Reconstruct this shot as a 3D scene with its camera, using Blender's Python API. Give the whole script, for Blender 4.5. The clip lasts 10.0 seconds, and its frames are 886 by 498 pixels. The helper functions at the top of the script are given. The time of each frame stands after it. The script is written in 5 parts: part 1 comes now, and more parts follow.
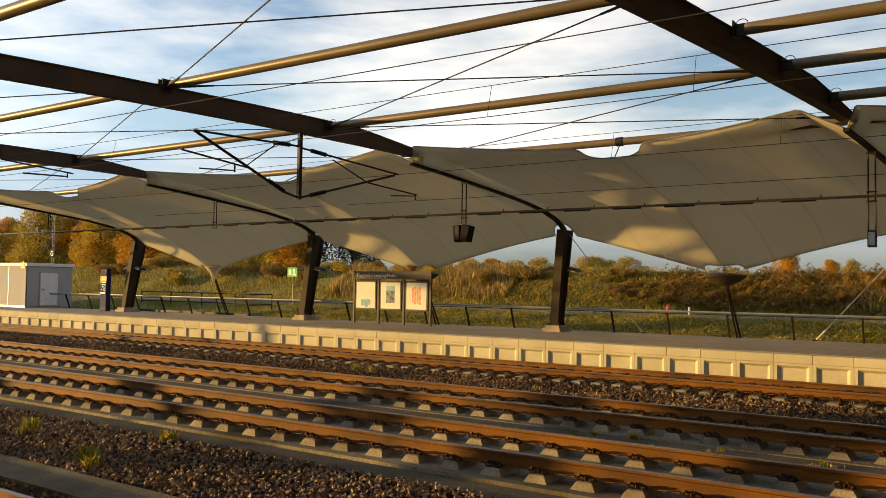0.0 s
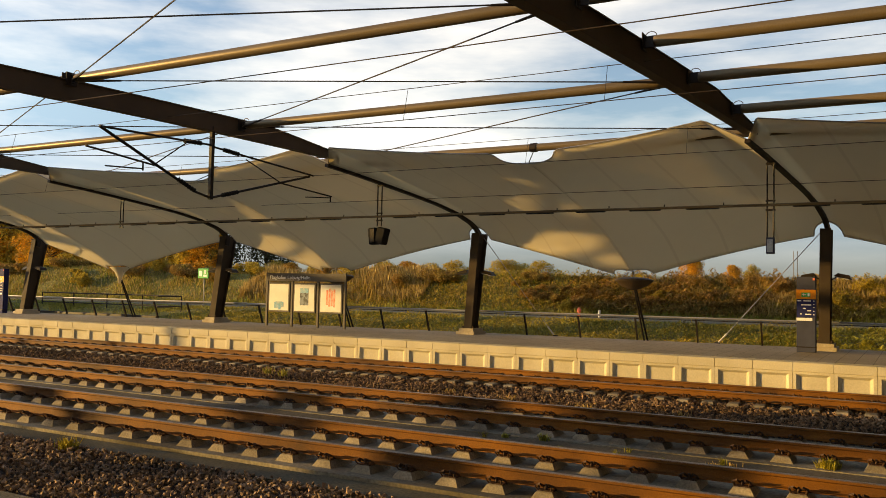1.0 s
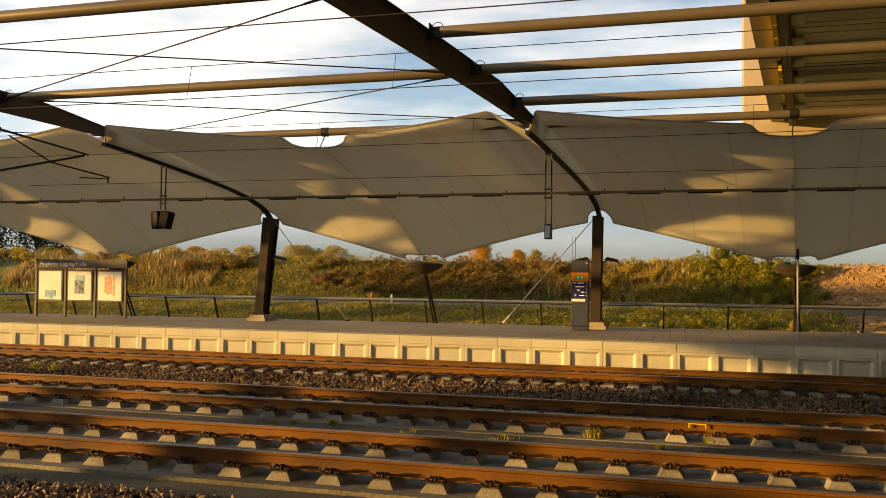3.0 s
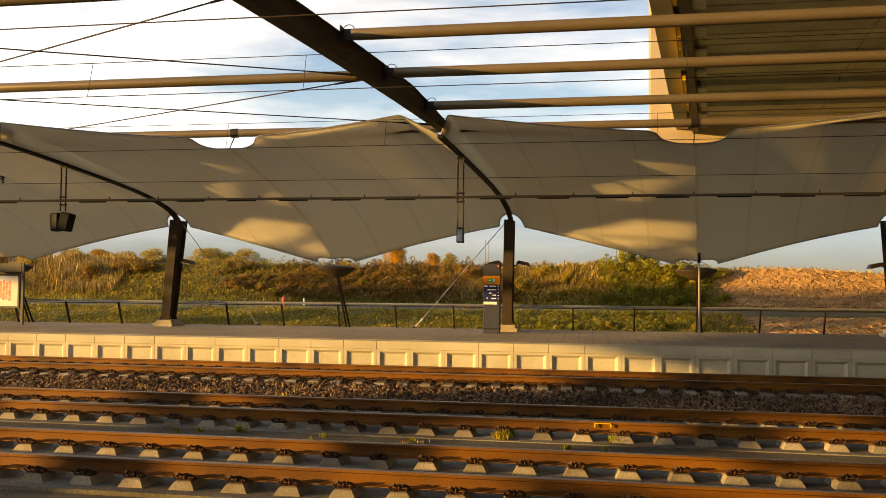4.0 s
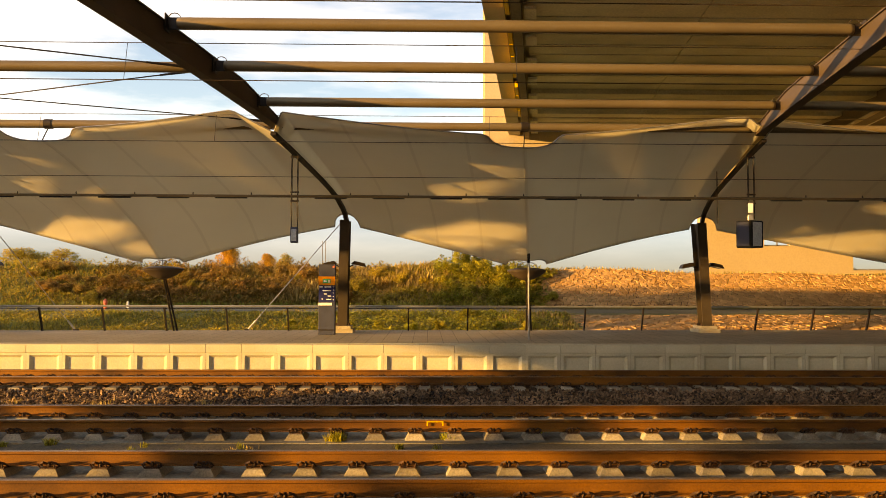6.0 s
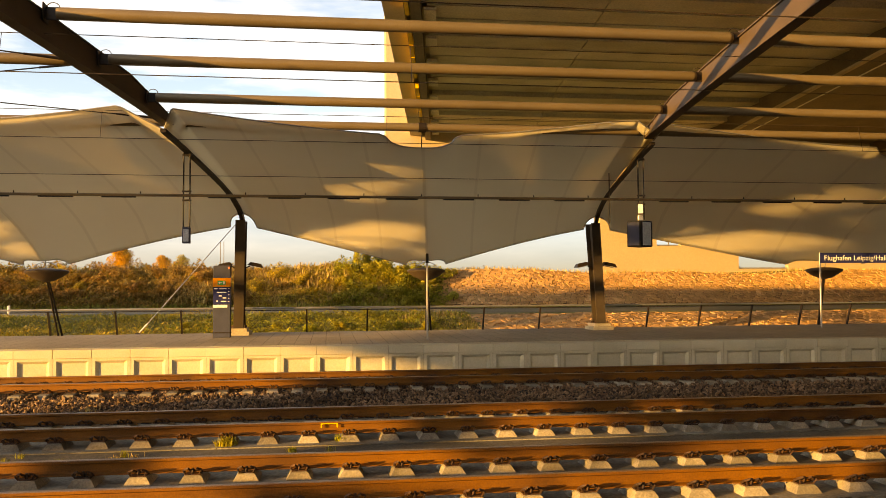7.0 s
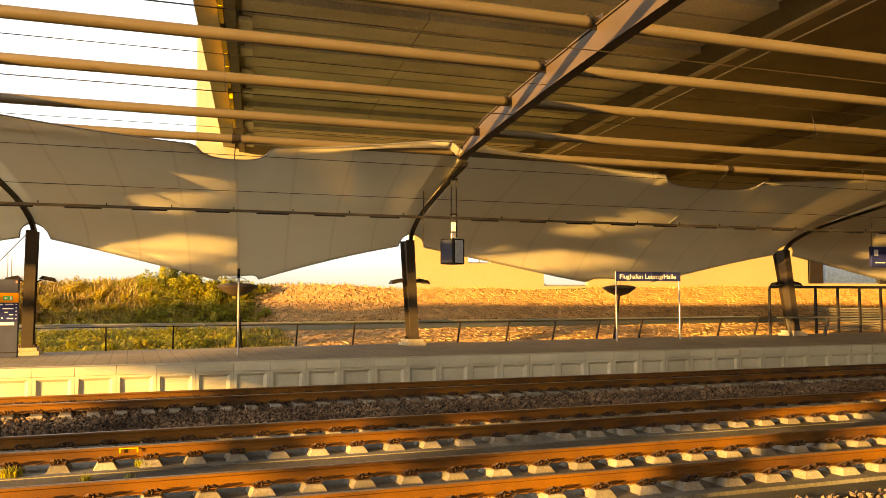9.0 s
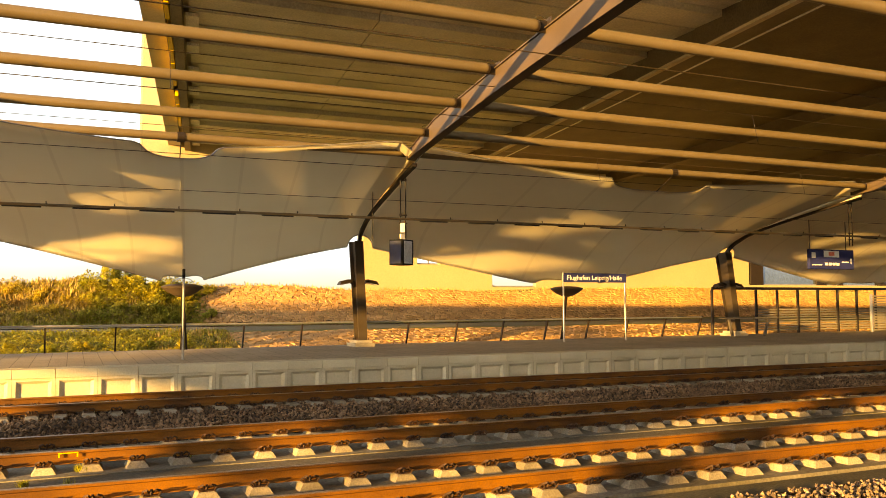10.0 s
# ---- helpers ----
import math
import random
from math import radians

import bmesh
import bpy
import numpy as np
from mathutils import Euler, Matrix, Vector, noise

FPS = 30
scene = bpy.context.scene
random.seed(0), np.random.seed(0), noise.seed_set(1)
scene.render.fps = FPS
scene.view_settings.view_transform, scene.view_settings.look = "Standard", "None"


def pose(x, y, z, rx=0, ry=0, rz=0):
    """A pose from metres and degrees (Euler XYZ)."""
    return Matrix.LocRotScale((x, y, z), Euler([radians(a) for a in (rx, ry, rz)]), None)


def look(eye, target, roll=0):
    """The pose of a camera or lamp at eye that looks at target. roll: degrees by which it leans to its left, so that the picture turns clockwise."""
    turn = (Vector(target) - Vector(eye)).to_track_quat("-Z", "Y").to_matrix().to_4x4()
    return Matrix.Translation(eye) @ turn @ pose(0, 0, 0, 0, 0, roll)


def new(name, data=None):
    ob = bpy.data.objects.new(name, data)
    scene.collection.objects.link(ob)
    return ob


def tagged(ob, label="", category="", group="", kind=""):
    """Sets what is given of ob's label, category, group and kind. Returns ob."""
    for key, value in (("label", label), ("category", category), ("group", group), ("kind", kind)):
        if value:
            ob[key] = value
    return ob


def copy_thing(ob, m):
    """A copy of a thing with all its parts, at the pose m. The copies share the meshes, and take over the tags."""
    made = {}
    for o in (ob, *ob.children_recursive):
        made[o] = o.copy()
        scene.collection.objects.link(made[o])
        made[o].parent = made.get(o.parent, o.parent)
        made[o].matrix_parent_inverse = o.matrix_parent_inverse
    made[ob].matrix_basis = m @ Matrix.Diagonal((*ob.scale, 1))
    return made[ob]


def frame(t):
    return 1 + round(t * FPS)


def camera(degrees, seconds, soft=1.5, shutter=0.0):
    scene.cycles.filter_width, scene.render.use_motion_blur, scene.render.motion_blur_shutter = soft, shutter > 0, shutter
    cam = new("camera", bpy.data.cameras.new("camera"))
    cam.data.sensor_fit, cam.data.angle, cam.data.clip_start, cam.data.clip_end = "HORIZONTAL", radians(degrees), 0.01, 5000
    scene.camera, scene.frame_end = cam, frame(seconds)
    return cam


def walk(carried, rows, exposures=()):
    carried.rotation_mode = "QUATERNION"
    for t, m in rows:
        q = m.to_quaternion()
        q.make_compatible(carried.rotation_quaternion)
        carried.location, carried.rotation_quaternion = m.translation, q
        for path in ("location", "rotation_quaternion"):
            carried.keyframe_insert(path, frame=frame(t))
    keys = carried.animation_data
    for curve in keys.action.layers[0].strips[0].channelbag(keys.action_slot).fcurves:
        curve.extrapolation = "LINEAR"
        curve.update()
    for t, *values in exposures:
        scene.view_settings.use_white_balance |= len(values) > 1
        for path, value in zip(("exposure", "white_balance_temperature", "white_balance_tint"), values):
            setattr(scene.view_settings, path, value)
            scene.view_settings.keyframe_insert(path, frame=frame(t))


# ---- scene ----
cam = camera(55.4, 10.0, soft=0.8)
PATH = [
    (0, (0.481, -1.015, 2.032), (-0.668, 0.62, 2.121), 0.9),
    (0.5, (0.507, -1.019, 2.044), (-0.576, 0.66, 2.137), 1.2),
    (1, (0.497, -1.002, 2.049), (-0.483, 0.738, 2.147), 1.2),
    (1.5, (0.512, -0.987, 2.038), (-0.355, 0.812, 2.142), 1.0),
    (2, (0.503, -0.971, 2.04), (-0.255, 0.877, 2.131), 0.8),
    (2.5, (0.554, -0.974, 2.048), (-0.09, 0.918, 2.121), 0.7),
    (4, (0.682, -0.962, 2.058), (0.341, 1.007, 2.138), 0.5),
    (4.5, (0.697, -0.92, 2.047), (0.451, 1.063, 2.124), 0.4),
    (5, (0.717, -0.895, 2.029), (0.557, 1.097, 2.112), 0.4),
    (5.5, (0.744, -0.871, 2.029), (0.676, 1.126, 2.114), 0.3),
    (5.7, (0.738, -0.865, 2.036), (0.714, 1.134, 2.121), 0.3),
    (6.8, (0.826, -0.816, 2.031), (1.043, 1.17, 2.118), -0.3),
    (7, (0.878, -0.824, 2.02), (1.146, 1.156, 2.107), -0.3),
    (7.5, (0.892, -0.793, 2.022), (1.29, 1.165, 2.113), -0.4),
    (8, (0.89, -0.796, 2.021), (1.402, 1.135, 2.125), -0.3),
    (8.5, (0.895, -0.788, 2.021), (1.507, 1.113, 2.135), -0.2),
    (9, (0.888, -0.795, 2.022), (1.578, 1.078, 2.145), -0.2),
    (9.5, (0.888, -0.795, 2.022), (1.639, 1.055, 2.147), -0.3),
    (10, (0.89, -0.793, 2.021), (1.692, 1.035, 2.146), -0.2),
]
walk(cam, [(t, look(eye, target, roll)) for t, eye, target, roll in PATH],
     exposures=[(0.0, 0.48, 8600, 9), (2.5, 0.60, 8900, 11), (5.5, 1.11, 10500, 16), (7.5, 1.47, 11500, 18), (10.0, 2.00, 11500, 15)])

# ---- sky and sun ----
SUN_AZ, SUN_EL = 61.9, 5.55          # the sun stands behind the near platform, to the west
world = bpy.data.worlds.new("evening_sky")
scene.world = world
world.use_nodes = True
wn, wl = world.node_tree.nodes, world.node_tree.links
wn.clear()
sky = wn.new("ShaderNodeTexSky")
sky.sky_type = "NISHITA"
sky.sun_disc = False
sky.sun_elevation = radians(SUN_EL)
sky.sun_rotation = radians(180 + SUN_AZ)
sky.air_density, sky.dust_density, sky.ozone_density = 1.0, 0.45, 1.2
wc = wn.new("ShaderNodeTexCoord")
wm = wn.new("ShaderNodeMapping")
wm.inputs["Scale"].default_value = (1.0, 1.3, 5.0)
wm.inputs["Rotation"].default_value = (0.15, 0.1, 0.5)
wnoise = wn.new("ShaderNodeTexNoise")
wnoise.inputs["Scale"].default_value = 2.6
wnoise.inputs["Detail"].default_value = 7
wnoise.inputs["Roughness"].default_value = 0.55
wramp = wn.new("ShaderNodeValToRGB")
wramp.color_ramp.elements[0].position, wramp.color_ramp.elements[1].position = 0.36, 0.80
wmix = wn.new("ShaderNodeMixRGB")
wmix.inputs[2].default_value = (7.2, 7.5, 8.2, 1)
wb = wn.new("ShaderNodeBackground")
wb.inputs[1].default_value = 0.115
wo = wn.new("ShaderNodeOutputWorld")
wl.new(wc.outputs["Generated"], wm.inputs[0])
wl.new(wm.outputs[0], wnoise.inputs["Vector"])
wl.new(wnoise.outputs["Fac"], wramp.inputs[0])
wsep = wn.new("ShaderNodeSeparateXYZ")
wl.new(wc.outputs["Generated"], wsep.inputs[0])
wclear = wn.new("ShaderNodeMapRange")
wclear.inputs[1].default_value, wclear.inputs[2].default_value = 0.30, 0.75
wclear.inputs[3].default_value, wclear.inputs[4].default_value = 1.0, 0.15
wl.new(wsep.outputs[2], wclear.inputs[0])
wcov = wn.new("ShaderNodeMath")
wcov.operation = "MULTIPLY"
wl.new(wramp.outputs[0], wcov.inputs[0])
wl.new(wclear.outputs[0], wcov.inputs[1])
wthin = wn.new("ShaderNodeMapRange")
wthin.inputs[1].default_value, wthin.inputs[2].default_value = 0.02, 0.18
wthin.inputs[3].default_value, wthin.inputs[4].default_value = 0.12, 1.0
wl.new(wsep.outputs[2], wthin.inputs[0])
wlayer = wn.new("ShaderNodeMath")
wlayer.operation = "MULTIPLY"
wl.new(wcov.outputs[0], wlayer.inputs[0])
wl.new(wthin.outputs[0], wlayer.inputs[1])
wl.new(wlayer.outputs[0], wmix.inputs[0])
wtint = wn.new("ShaderNodeMixRGB")
wtint.blend_type = "MULTIPLY"
wtint.inputs[0].default_value = 1.0
wlow = wn.new("ShaderNodeMapRange")
wlow.inputs[1].default_value, wlow.inputs[2].default_value = 0.03, 0.20
wl.new(wsep.outputs[2], wlow.inputs[0])
whaze = wn.new("ShaderNodeMixRGB")
whaze.inputs[1].default_value, whaze.inputs[2].default_value = (0.38, 0.60, 1.80, 1), (1.22, 1.45, 2.10, 1)
wl.new(wlow.outputs[0], whaze.inputs[0])
wl.new(whaze.outputs[0], wtint.inputs[2])
wl.new(sky.outputs[0], wtint.inputs[1])
wl.new(wtint.outputs[0], wmix.inputs[1])
# brighter towards the low sun, dimmer on the far side
wdot = wn.new("ShaderNodeVectorMath")
wdot.operation = "DOT_PRODUCT"
wdot.inputs[1].default_value = (-math.sin(radians(SUN_AZ)), -math.cos(radians(SUN_AZ)), 0)
wl.new(wc.outputs["Generated"], wdot.inputs[0])
wglow = wn.new("ShaderNodeMapRange")
wglow.inputs[1].default_value, wglow.inputs[2].default_value = -1.0, 1.0
wglow.inputs[3].default_value, wglow.inputs[4].default_value = 0.98, 1.40
wl.new(wdot.outputs["Value"], wglow.inputs[0])
wgain = wn.new("ShaderNodeVectorMath")
wgain.operation = "SCALE"
wl.new(wmix.outputs[0], wgain.inputs[0])
wl.new(wglow.outputs[0], wgain.inputs["Scale"])
wl.new(wgain.outputs[0], wb.inputs[0])
wl.new(wb.outputs[0], wo.inputs[0])

sun_data = bpy.data.lights.new("sun", "SUN")
sun_data.energy = 5.0
sun_data.angle = radians(0.6)
sun_data.color = (1.0, 0.68, 0.27)
sun = new("sun", sun_data)
_a, _e = radians(SUN_AZ), radians(SUN_EL)
sun.matrix_world = look((-200 * math.sin(_a), -200 * math.cos(_a), 200 * math.tan(_e)), (0, 0, 0))


# ---- materials ----
def mat(name, col, col2=None, rough=0.7, metal=0.0, scale=1.2, fine=30.0, bump=0.2, rand=0.0, mix=(0.35, 0.7), fine_amt=0.3, trans=0.0, island=0.0, spec=0.22):
    m = bpy.data.materials.new(name)
    m.use_nodes = True
    n, l = m.node_tree.nodes, m.node_tree.links
    p = n["Principled BSDF"]
    p.inputs["Roughness"].default_value = rough
    p.inputs["Metallic"].default_value = metal
    p.inputs["Specular IOR Level"].default_value = spec
    col2 = col2 or tuple(c * 0.7 for c in col)
    g = n.new("ShaderNodeNewGeometry")
    a = n.new("ShaderNodeTexNoise")
    a.inputs["Scale"].default_value = scale
    a.inputs["Detail"].default_value = 5
    b = n.new("ShaderNodeTexNoise")
    b.inputs["Scale"].default_value = fine
    b.inputs["Detail"].default_value = 4
    r = n.new("ShaderNodeMapRange")
    r.inputs[1].default_value, r.inputs[2].default_value = mix
    x = n.new("ShaderNodeMixRGB")
    x.inputs[1].default_value, x.inputs[2].default_value = (*col, 1), (*col2, 1)
    l.new(g.outputs["Position"], a.inputs["Vector"])
    l.new(g.outputs["Position"], b.inputs["Vector"])
    l.new(a.outputs["Fac"], r.inputs[0])
    l.new(r.outputs[0], x.inputs[0])
    v = n.new("ShaderNodeMapRange")
    v.inputs[1].default_value, v.inputs[2].default_value = 0.25, 0.75
    v.inputs[3].default_value, v.inputs[4].default_value = 1 - fine_amt, 1 + fine_amt
    l.new(b.outputs["Fac"], v.inputs[0])
    h = n.new("ShaderNodeHueSaturation")
    l.new(x.outputs[0], h.inputs["Color"])
    val = v.outputs[0]
    if rand or island:
        o = n.new("ShaderNodeObjectInfo") if rand else g
        k = n.new("ShaderNodeMapRange")
        amt = rand or island
        k.inputs[3].default_value, k.inputs[4].default_value = 1 - amt, 1 + amt
        l.new(o.outputs["Random" if rand else "Random Per Island"], k.inputs[0])
        mu = n.new("ShaderNodeMath")
        mu.operation = "MULTIPLY"
        l.new(val, mu.inputs[0])
        l.new(k.outputs[0], mu.inputs[1])
        val = mu.outputs[0]
    l.new(val, h.inputs["Value"])
    l.new(h.outputs[0], p.inputs["Base Color"])
    if bump:
        bp = n.new("ShaderNodeBump")
        bp.inputs["Strength"].default_value = bump
        bp.inputs["Distance"].default_value = 0.02
        l.new(b.outputs["Fac"], bp.inputs["Height"])
        l.new(bp.outputs[0], p.inputs["Normal"])
    if trans:
        t = n.new("ShaderNodeBsdfTranslucent")
        l.new(h.outputs[0], t.inputs[0])
        s = n.new("ShaderNodeMixShader")
        s.inputs[0].default_value = trans
        l.new(p.outputs[0], s.inputs[1])
        l.new(t.outputs[0], s.inputs[2])
        l.new(s.outputs[0], n["Material Output"].inputs[0])
    return m


RUST = mat("rusted_rail_steel", (0.22, 0.085, 0.012), (0.07, 0.029, 0.008), 0.7, 0.0, 0.8, 60, 0.15, fine_amt=0.25)
RAILTOP = mat("worn_rail_head", (0.34, 0.25, 0.18), (0.24, 0.16, 0.11), 0.38, 0.7, 1.0, 50, 0.05)
CONC_BLOCK = mat("sleeper_concrete", (0.34, 0.29, 0.21), (0.16, 0.135, 0.098), 0.85, 0, 1.5, 40, 0.3, rand=0.22)
CONC_SLAB = mat("stained_slab_concrete", (0.175, 0.143, 0.095), (0.045, 0.036, 0.023), 0.9, 0, 0.45, 25, 0.4, fine_amt=0.4)
TRACK_SLAB = mat("pale_stained_slab_concrete", (0.27, 0.24, 0.175), (0.065, 0.055, 0.037), 0.85, 0, 0.45, 22, 0.4, fine_amt=0.35)
KERB = mat("dark_stained_kerb_concrete", (0.125, 0.108, 0.068), (0.05, 0.045, 0.028), 0.9, 0, 0.6, 25, 0.4, fine_amt=0.4)
GRIT = mat("trodden_grit", (0.23, 0.20, 0.13), (0.10, 0.088, 0.055), 0.95, 0, 1.3, 35, 0.6, fine_amt=0.45)
CONC_PLAT = mat("platform_concrete", (0.555, 0.50, 0.35), (0.455, 0.405, 0.28), 0.8, 0, 1.0, 30, 0.12, rand=0.07, fine_amt=0.10)
CONC_FOOT = mat("footing_concrete", (0.42, 0.36, 0.26), (0.30, 0.25, 0.18), 0.85, 0, 2.5, 40, 0.2)
CLIP = mat("dark_spring_steel", (0.045, 0.028, 0.02), (0.09, 0.045, 0.025), 0.6, 0.3, 3, 80, 0.1)
STONE = mat("ballast_stone", (0.235, 0.148, 0.085), (0.085, 0.053, 0.031), 0.9, 0, 0.5, 30, 0.3, island=0.65, fine_amt=0.2)
# near-black bed: the shade in the gaps between the stones is its colour
SHADED_BED = mat("ballast_bed", (0.040, 0.026, 0.016), (0.015, 0.010, 0.007), 0.95, 0, 2.0, 18, 1.0, fine_amt=0.6)
EARTH = mat("verge_earth", (0.20, 0.175, 0.06), (0.13, 0.14, 0.042), 0.95, 0, 0.5, 9, 0.6, fine_amt=0.5)
GRAVEL = mat("path_gravel", (0.20, 0.18, 0.12), (0.15, 0.135, 0.08), 0.95, 0, 0.8, 40, 0.3)
STEEL = mat("dark_brown_painted_steel", (0.022, 0.015, 0.010), (0.016, 0.011, 0.007), 0.55, 0.0, 1.5, 50, 0.05, fine_amt=0.12)
COLUMN = mat("bronze_brown_column_paint", (0.055, 0.039, 0.024), (0.038, 0.027, 0.017), 0.75, 0.0, 1.4, 50, 0.05, fine_amt=0.15)
BEAM = mat("brown_painted_girder", (0.078, 0.053, 0.033), (0.055, 0.038, 0.024), 0.6, 0.0, 1.2, 50, 0.04, fine_amt=0.12)
TUBE = mat("bronze_painted_tube", (0.165, 0.122, 0.068), (0.13, 0.096, 0.053), 0.40, 0.2, 0.8, 50, 0.03, fine_amt=0.1)
GALV = mat("galvanised_steel", (0.42, 0.40, 0.37), (0.33, 0.31, 0.28), 0.4, 0.7, 3, 60, 0.05)
WIRE = mat("weathered_wire", (0.06, 0.05, 0.045), (0.04, 0.035, 0.03), 0.5, 0.4, 3, 60, 0.0)
COPPER = mat("contact_wire", (0.10, 0.075, 0.05), (0.07, 0.05, 0.035), 0.45, 0.6, 3, 60, 0.0)
NAVY = mat("dark_blue_enamel", (0.020, 0.025, 0.11), (0.016, 0.02, 0.085), 0.75, 0.0, 3, 60, 0.0, fine_amt=0.1)
SLATE = mat("slate_grey_panel", (0.050, 0.054, 0.082), (0.04, 0.044, 0.066), 0.7, 0.0, 3, 60, 0.02, fine_amt=0.1)
ORANGE = mat("orange_band", (0.85, 0.30, 0.02), (0.75, 0.25, 0.02), 0.5, 0, 3, 60, 0)
WHITE = mat("white_print", (0.82, 0.82, 0.80), (0.76, 0.76, 0.74), 0.5, 0, 3, 60, 0, fine_amt=0.05)
GREEN = mat("green_sign", (0.04, 0.42, 0.10), (0.04, 0.36, 0.09), 0.45, 0, 3, 60, 0)
RED = mat("red_print", (0.75, 0.14, 0.08), (0.65, 0.22, 0.14), 0.6, 0, 14, 60, 0)
RED_FADED = mat("faded_red_print", (0.74, 0.22, 0.12), (0.74, 0.50, 0.40), 0.6, 0, 12, 60, 0)
BLUE_PRINT = mat("blue_print", (0.16, 0.38, 0.52), (0.42, 0.50, 0.52), 0.6, 0, 9, 60, 0)
POSTER = mat("poster_paper", (0.74, 0.74, 0.66), (0.66, 0.66, 0.58), 0.6, 0, 3, 60, 0, fine_amt=0.05)
PHOTO = mat("photo_print", (0.20, 0.24, 0.28), (0.05, 0.06, 0.06), 0.5, 0, 8, 30, 0, mix=(0.45, 0.55))
SIGNFRAME = mat("grey_brown_sign_metal", (0.115, 0.098, 0.078), (0.09, 0.077, 0.062), 0.55, 0.0, 3, 60, 0.02)
KIOSK_WALL = mat("kiosk_sheet_metal", (0.42, 0.41, 0.40), (0.37, 0.36, 0.35), 0.85, 0.0, 0.8, 30, 0.02, fine_amt=0.06)
KIOSK_ROOF = mat("white_roof_edge", (0.82, 0.80, 0.76), (0.74, 0.72, 0.68), 0.5, 0, 2, 30, 0)
SLAT = mat("dull_grey_slat", (0.24, 0.21, 0.15), (0.19, 0.165, 0.12), 0.6, 0, 2, 40, 0.02)
YELLOW = mat("yellow_paint", (0.80, 0.48, 0.04), (0.70, 0.40, 0.03), 0.5, 0, 2, 30, 0)
BRIDGE = mat("bridge_concrete", (0.54, 0.45, 0.31), (0.40, 0.33, 0.23), 0.85, 0, 0.35, 12, 0.15, fine_amt=0.15, island=0.10)
SOFFIT = mat("grey_soffit_concrete", (0.58, 0.53, 0.43), (0.40, 0.36, 0.28), 0.85, 0, 0.30, 10, 0.2, fine_amt=0.2, rand=0.18)
BOARD_END = mat("pale_soffit_board", (0.66, 0.62, 0.54), (0.55, 0.51, 0.44), 0.8, 0, 0.6, 12, 0.1)
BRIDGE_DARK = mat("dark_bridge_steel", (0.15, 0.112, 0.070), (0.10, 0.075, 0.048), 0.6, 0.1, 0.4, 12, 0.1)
FACADE = mat("beige_render_facade", (0.42, 0.325, 0.205), (0.375, 0.288, 0.18), 0.85, 0, 0.12, 8, 0.05, fine_amt=0.08)
REDSTONE = mat("red_sandstone", (0.56, 0.325, 0.14), (0.43, 0.24, 0.10), 0.9, 0, 1.3, 18, 0.6, rand=0.20, fine_amt=0.25)
REDSTONE_MANY = mat("red_sandstone_rubble", (0.56, 0.325, 0.14), (0.43, 0.24, 0.10), 0.9, 0, 1.3, 18, 0.6, island=0.20, fine_amt=0.25)
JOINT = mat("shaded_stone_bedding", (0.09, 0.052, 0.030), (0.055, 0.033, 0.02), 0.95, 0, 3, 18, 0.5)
BARK = mat("bark", (0.10, 0.07, 0.045), (0.06, 0.045, 0.03), 0.9, 0, 4, 30, 0.5)
LEAF_GREEN = mat("green_leaves", (0.30, 0.30, 0.042), (0.42, 0.33, 0.052), 0.6, 0, 1.2, 6, 0, island=0.45, trans=0.25)
LEAF_GOLD = mat("golden_autumn_leaves", (0.62, 0.30, 0.03), (0.44, 0.26, 0.04), 0.6, 0, 0.9, 6, 0, island=0.4, trans=0.3)
LEAF_OLIVE = mat("olive_autumn_leaves", (0.50, 0.36, 0.058), (0.34, 0.27, 0.045), 0.6, 0, 0.9, 6, 0, island=0.45, trans=0.35)
LEAF_DARK = mat("dark_evergreen_leaves", (0.026, 0.036, 0.014), (0.04, 0.042, 0.016), 0.6, 0, 0.9, 6, 0, island=0.4)
LEAF_RED = mat("russet_shrub_leaves", (0.36, 0.20, 0.055), (0.26, 0.20, 0.05), 0.6, 0, 0.9, 6, 0, island=0.45, trans=0.3)
GRASS = mat("grass_blades", (0.36, 0.30, 0.06), (0.19, 0.21, 0.036), 0.65, 0, 0.35, 3, 0, island=0.4, trans=0.25)
STRAW = mat("dry_straw_grass", (0.50, 0.36, 0.13), (0.36, 0.25, 0.09), 0.7, 0, 0.4, 3, 0, island=0.35, trans=0.25)
GLASS_DARK = mat("coated_window_glass", (0.24, 0.31, 0.42), (0.20, 0.26, 0.36), 0.05, 0.8, 0.2, 3, 0, spec=0.9)
LAMP_GLASS = mat("frosted_lamp_glass", (0.45, 0.46, 0.46), (0.36, 0.37, 0.38), 0.25, 0, 3, 30, 0)
BLACK = mat("black_housing", (0.010, 0.010, 0.010), (0.007, 0.007, 0.007), 0.85, 0.0, 3, 60, 0, spec=0.25)


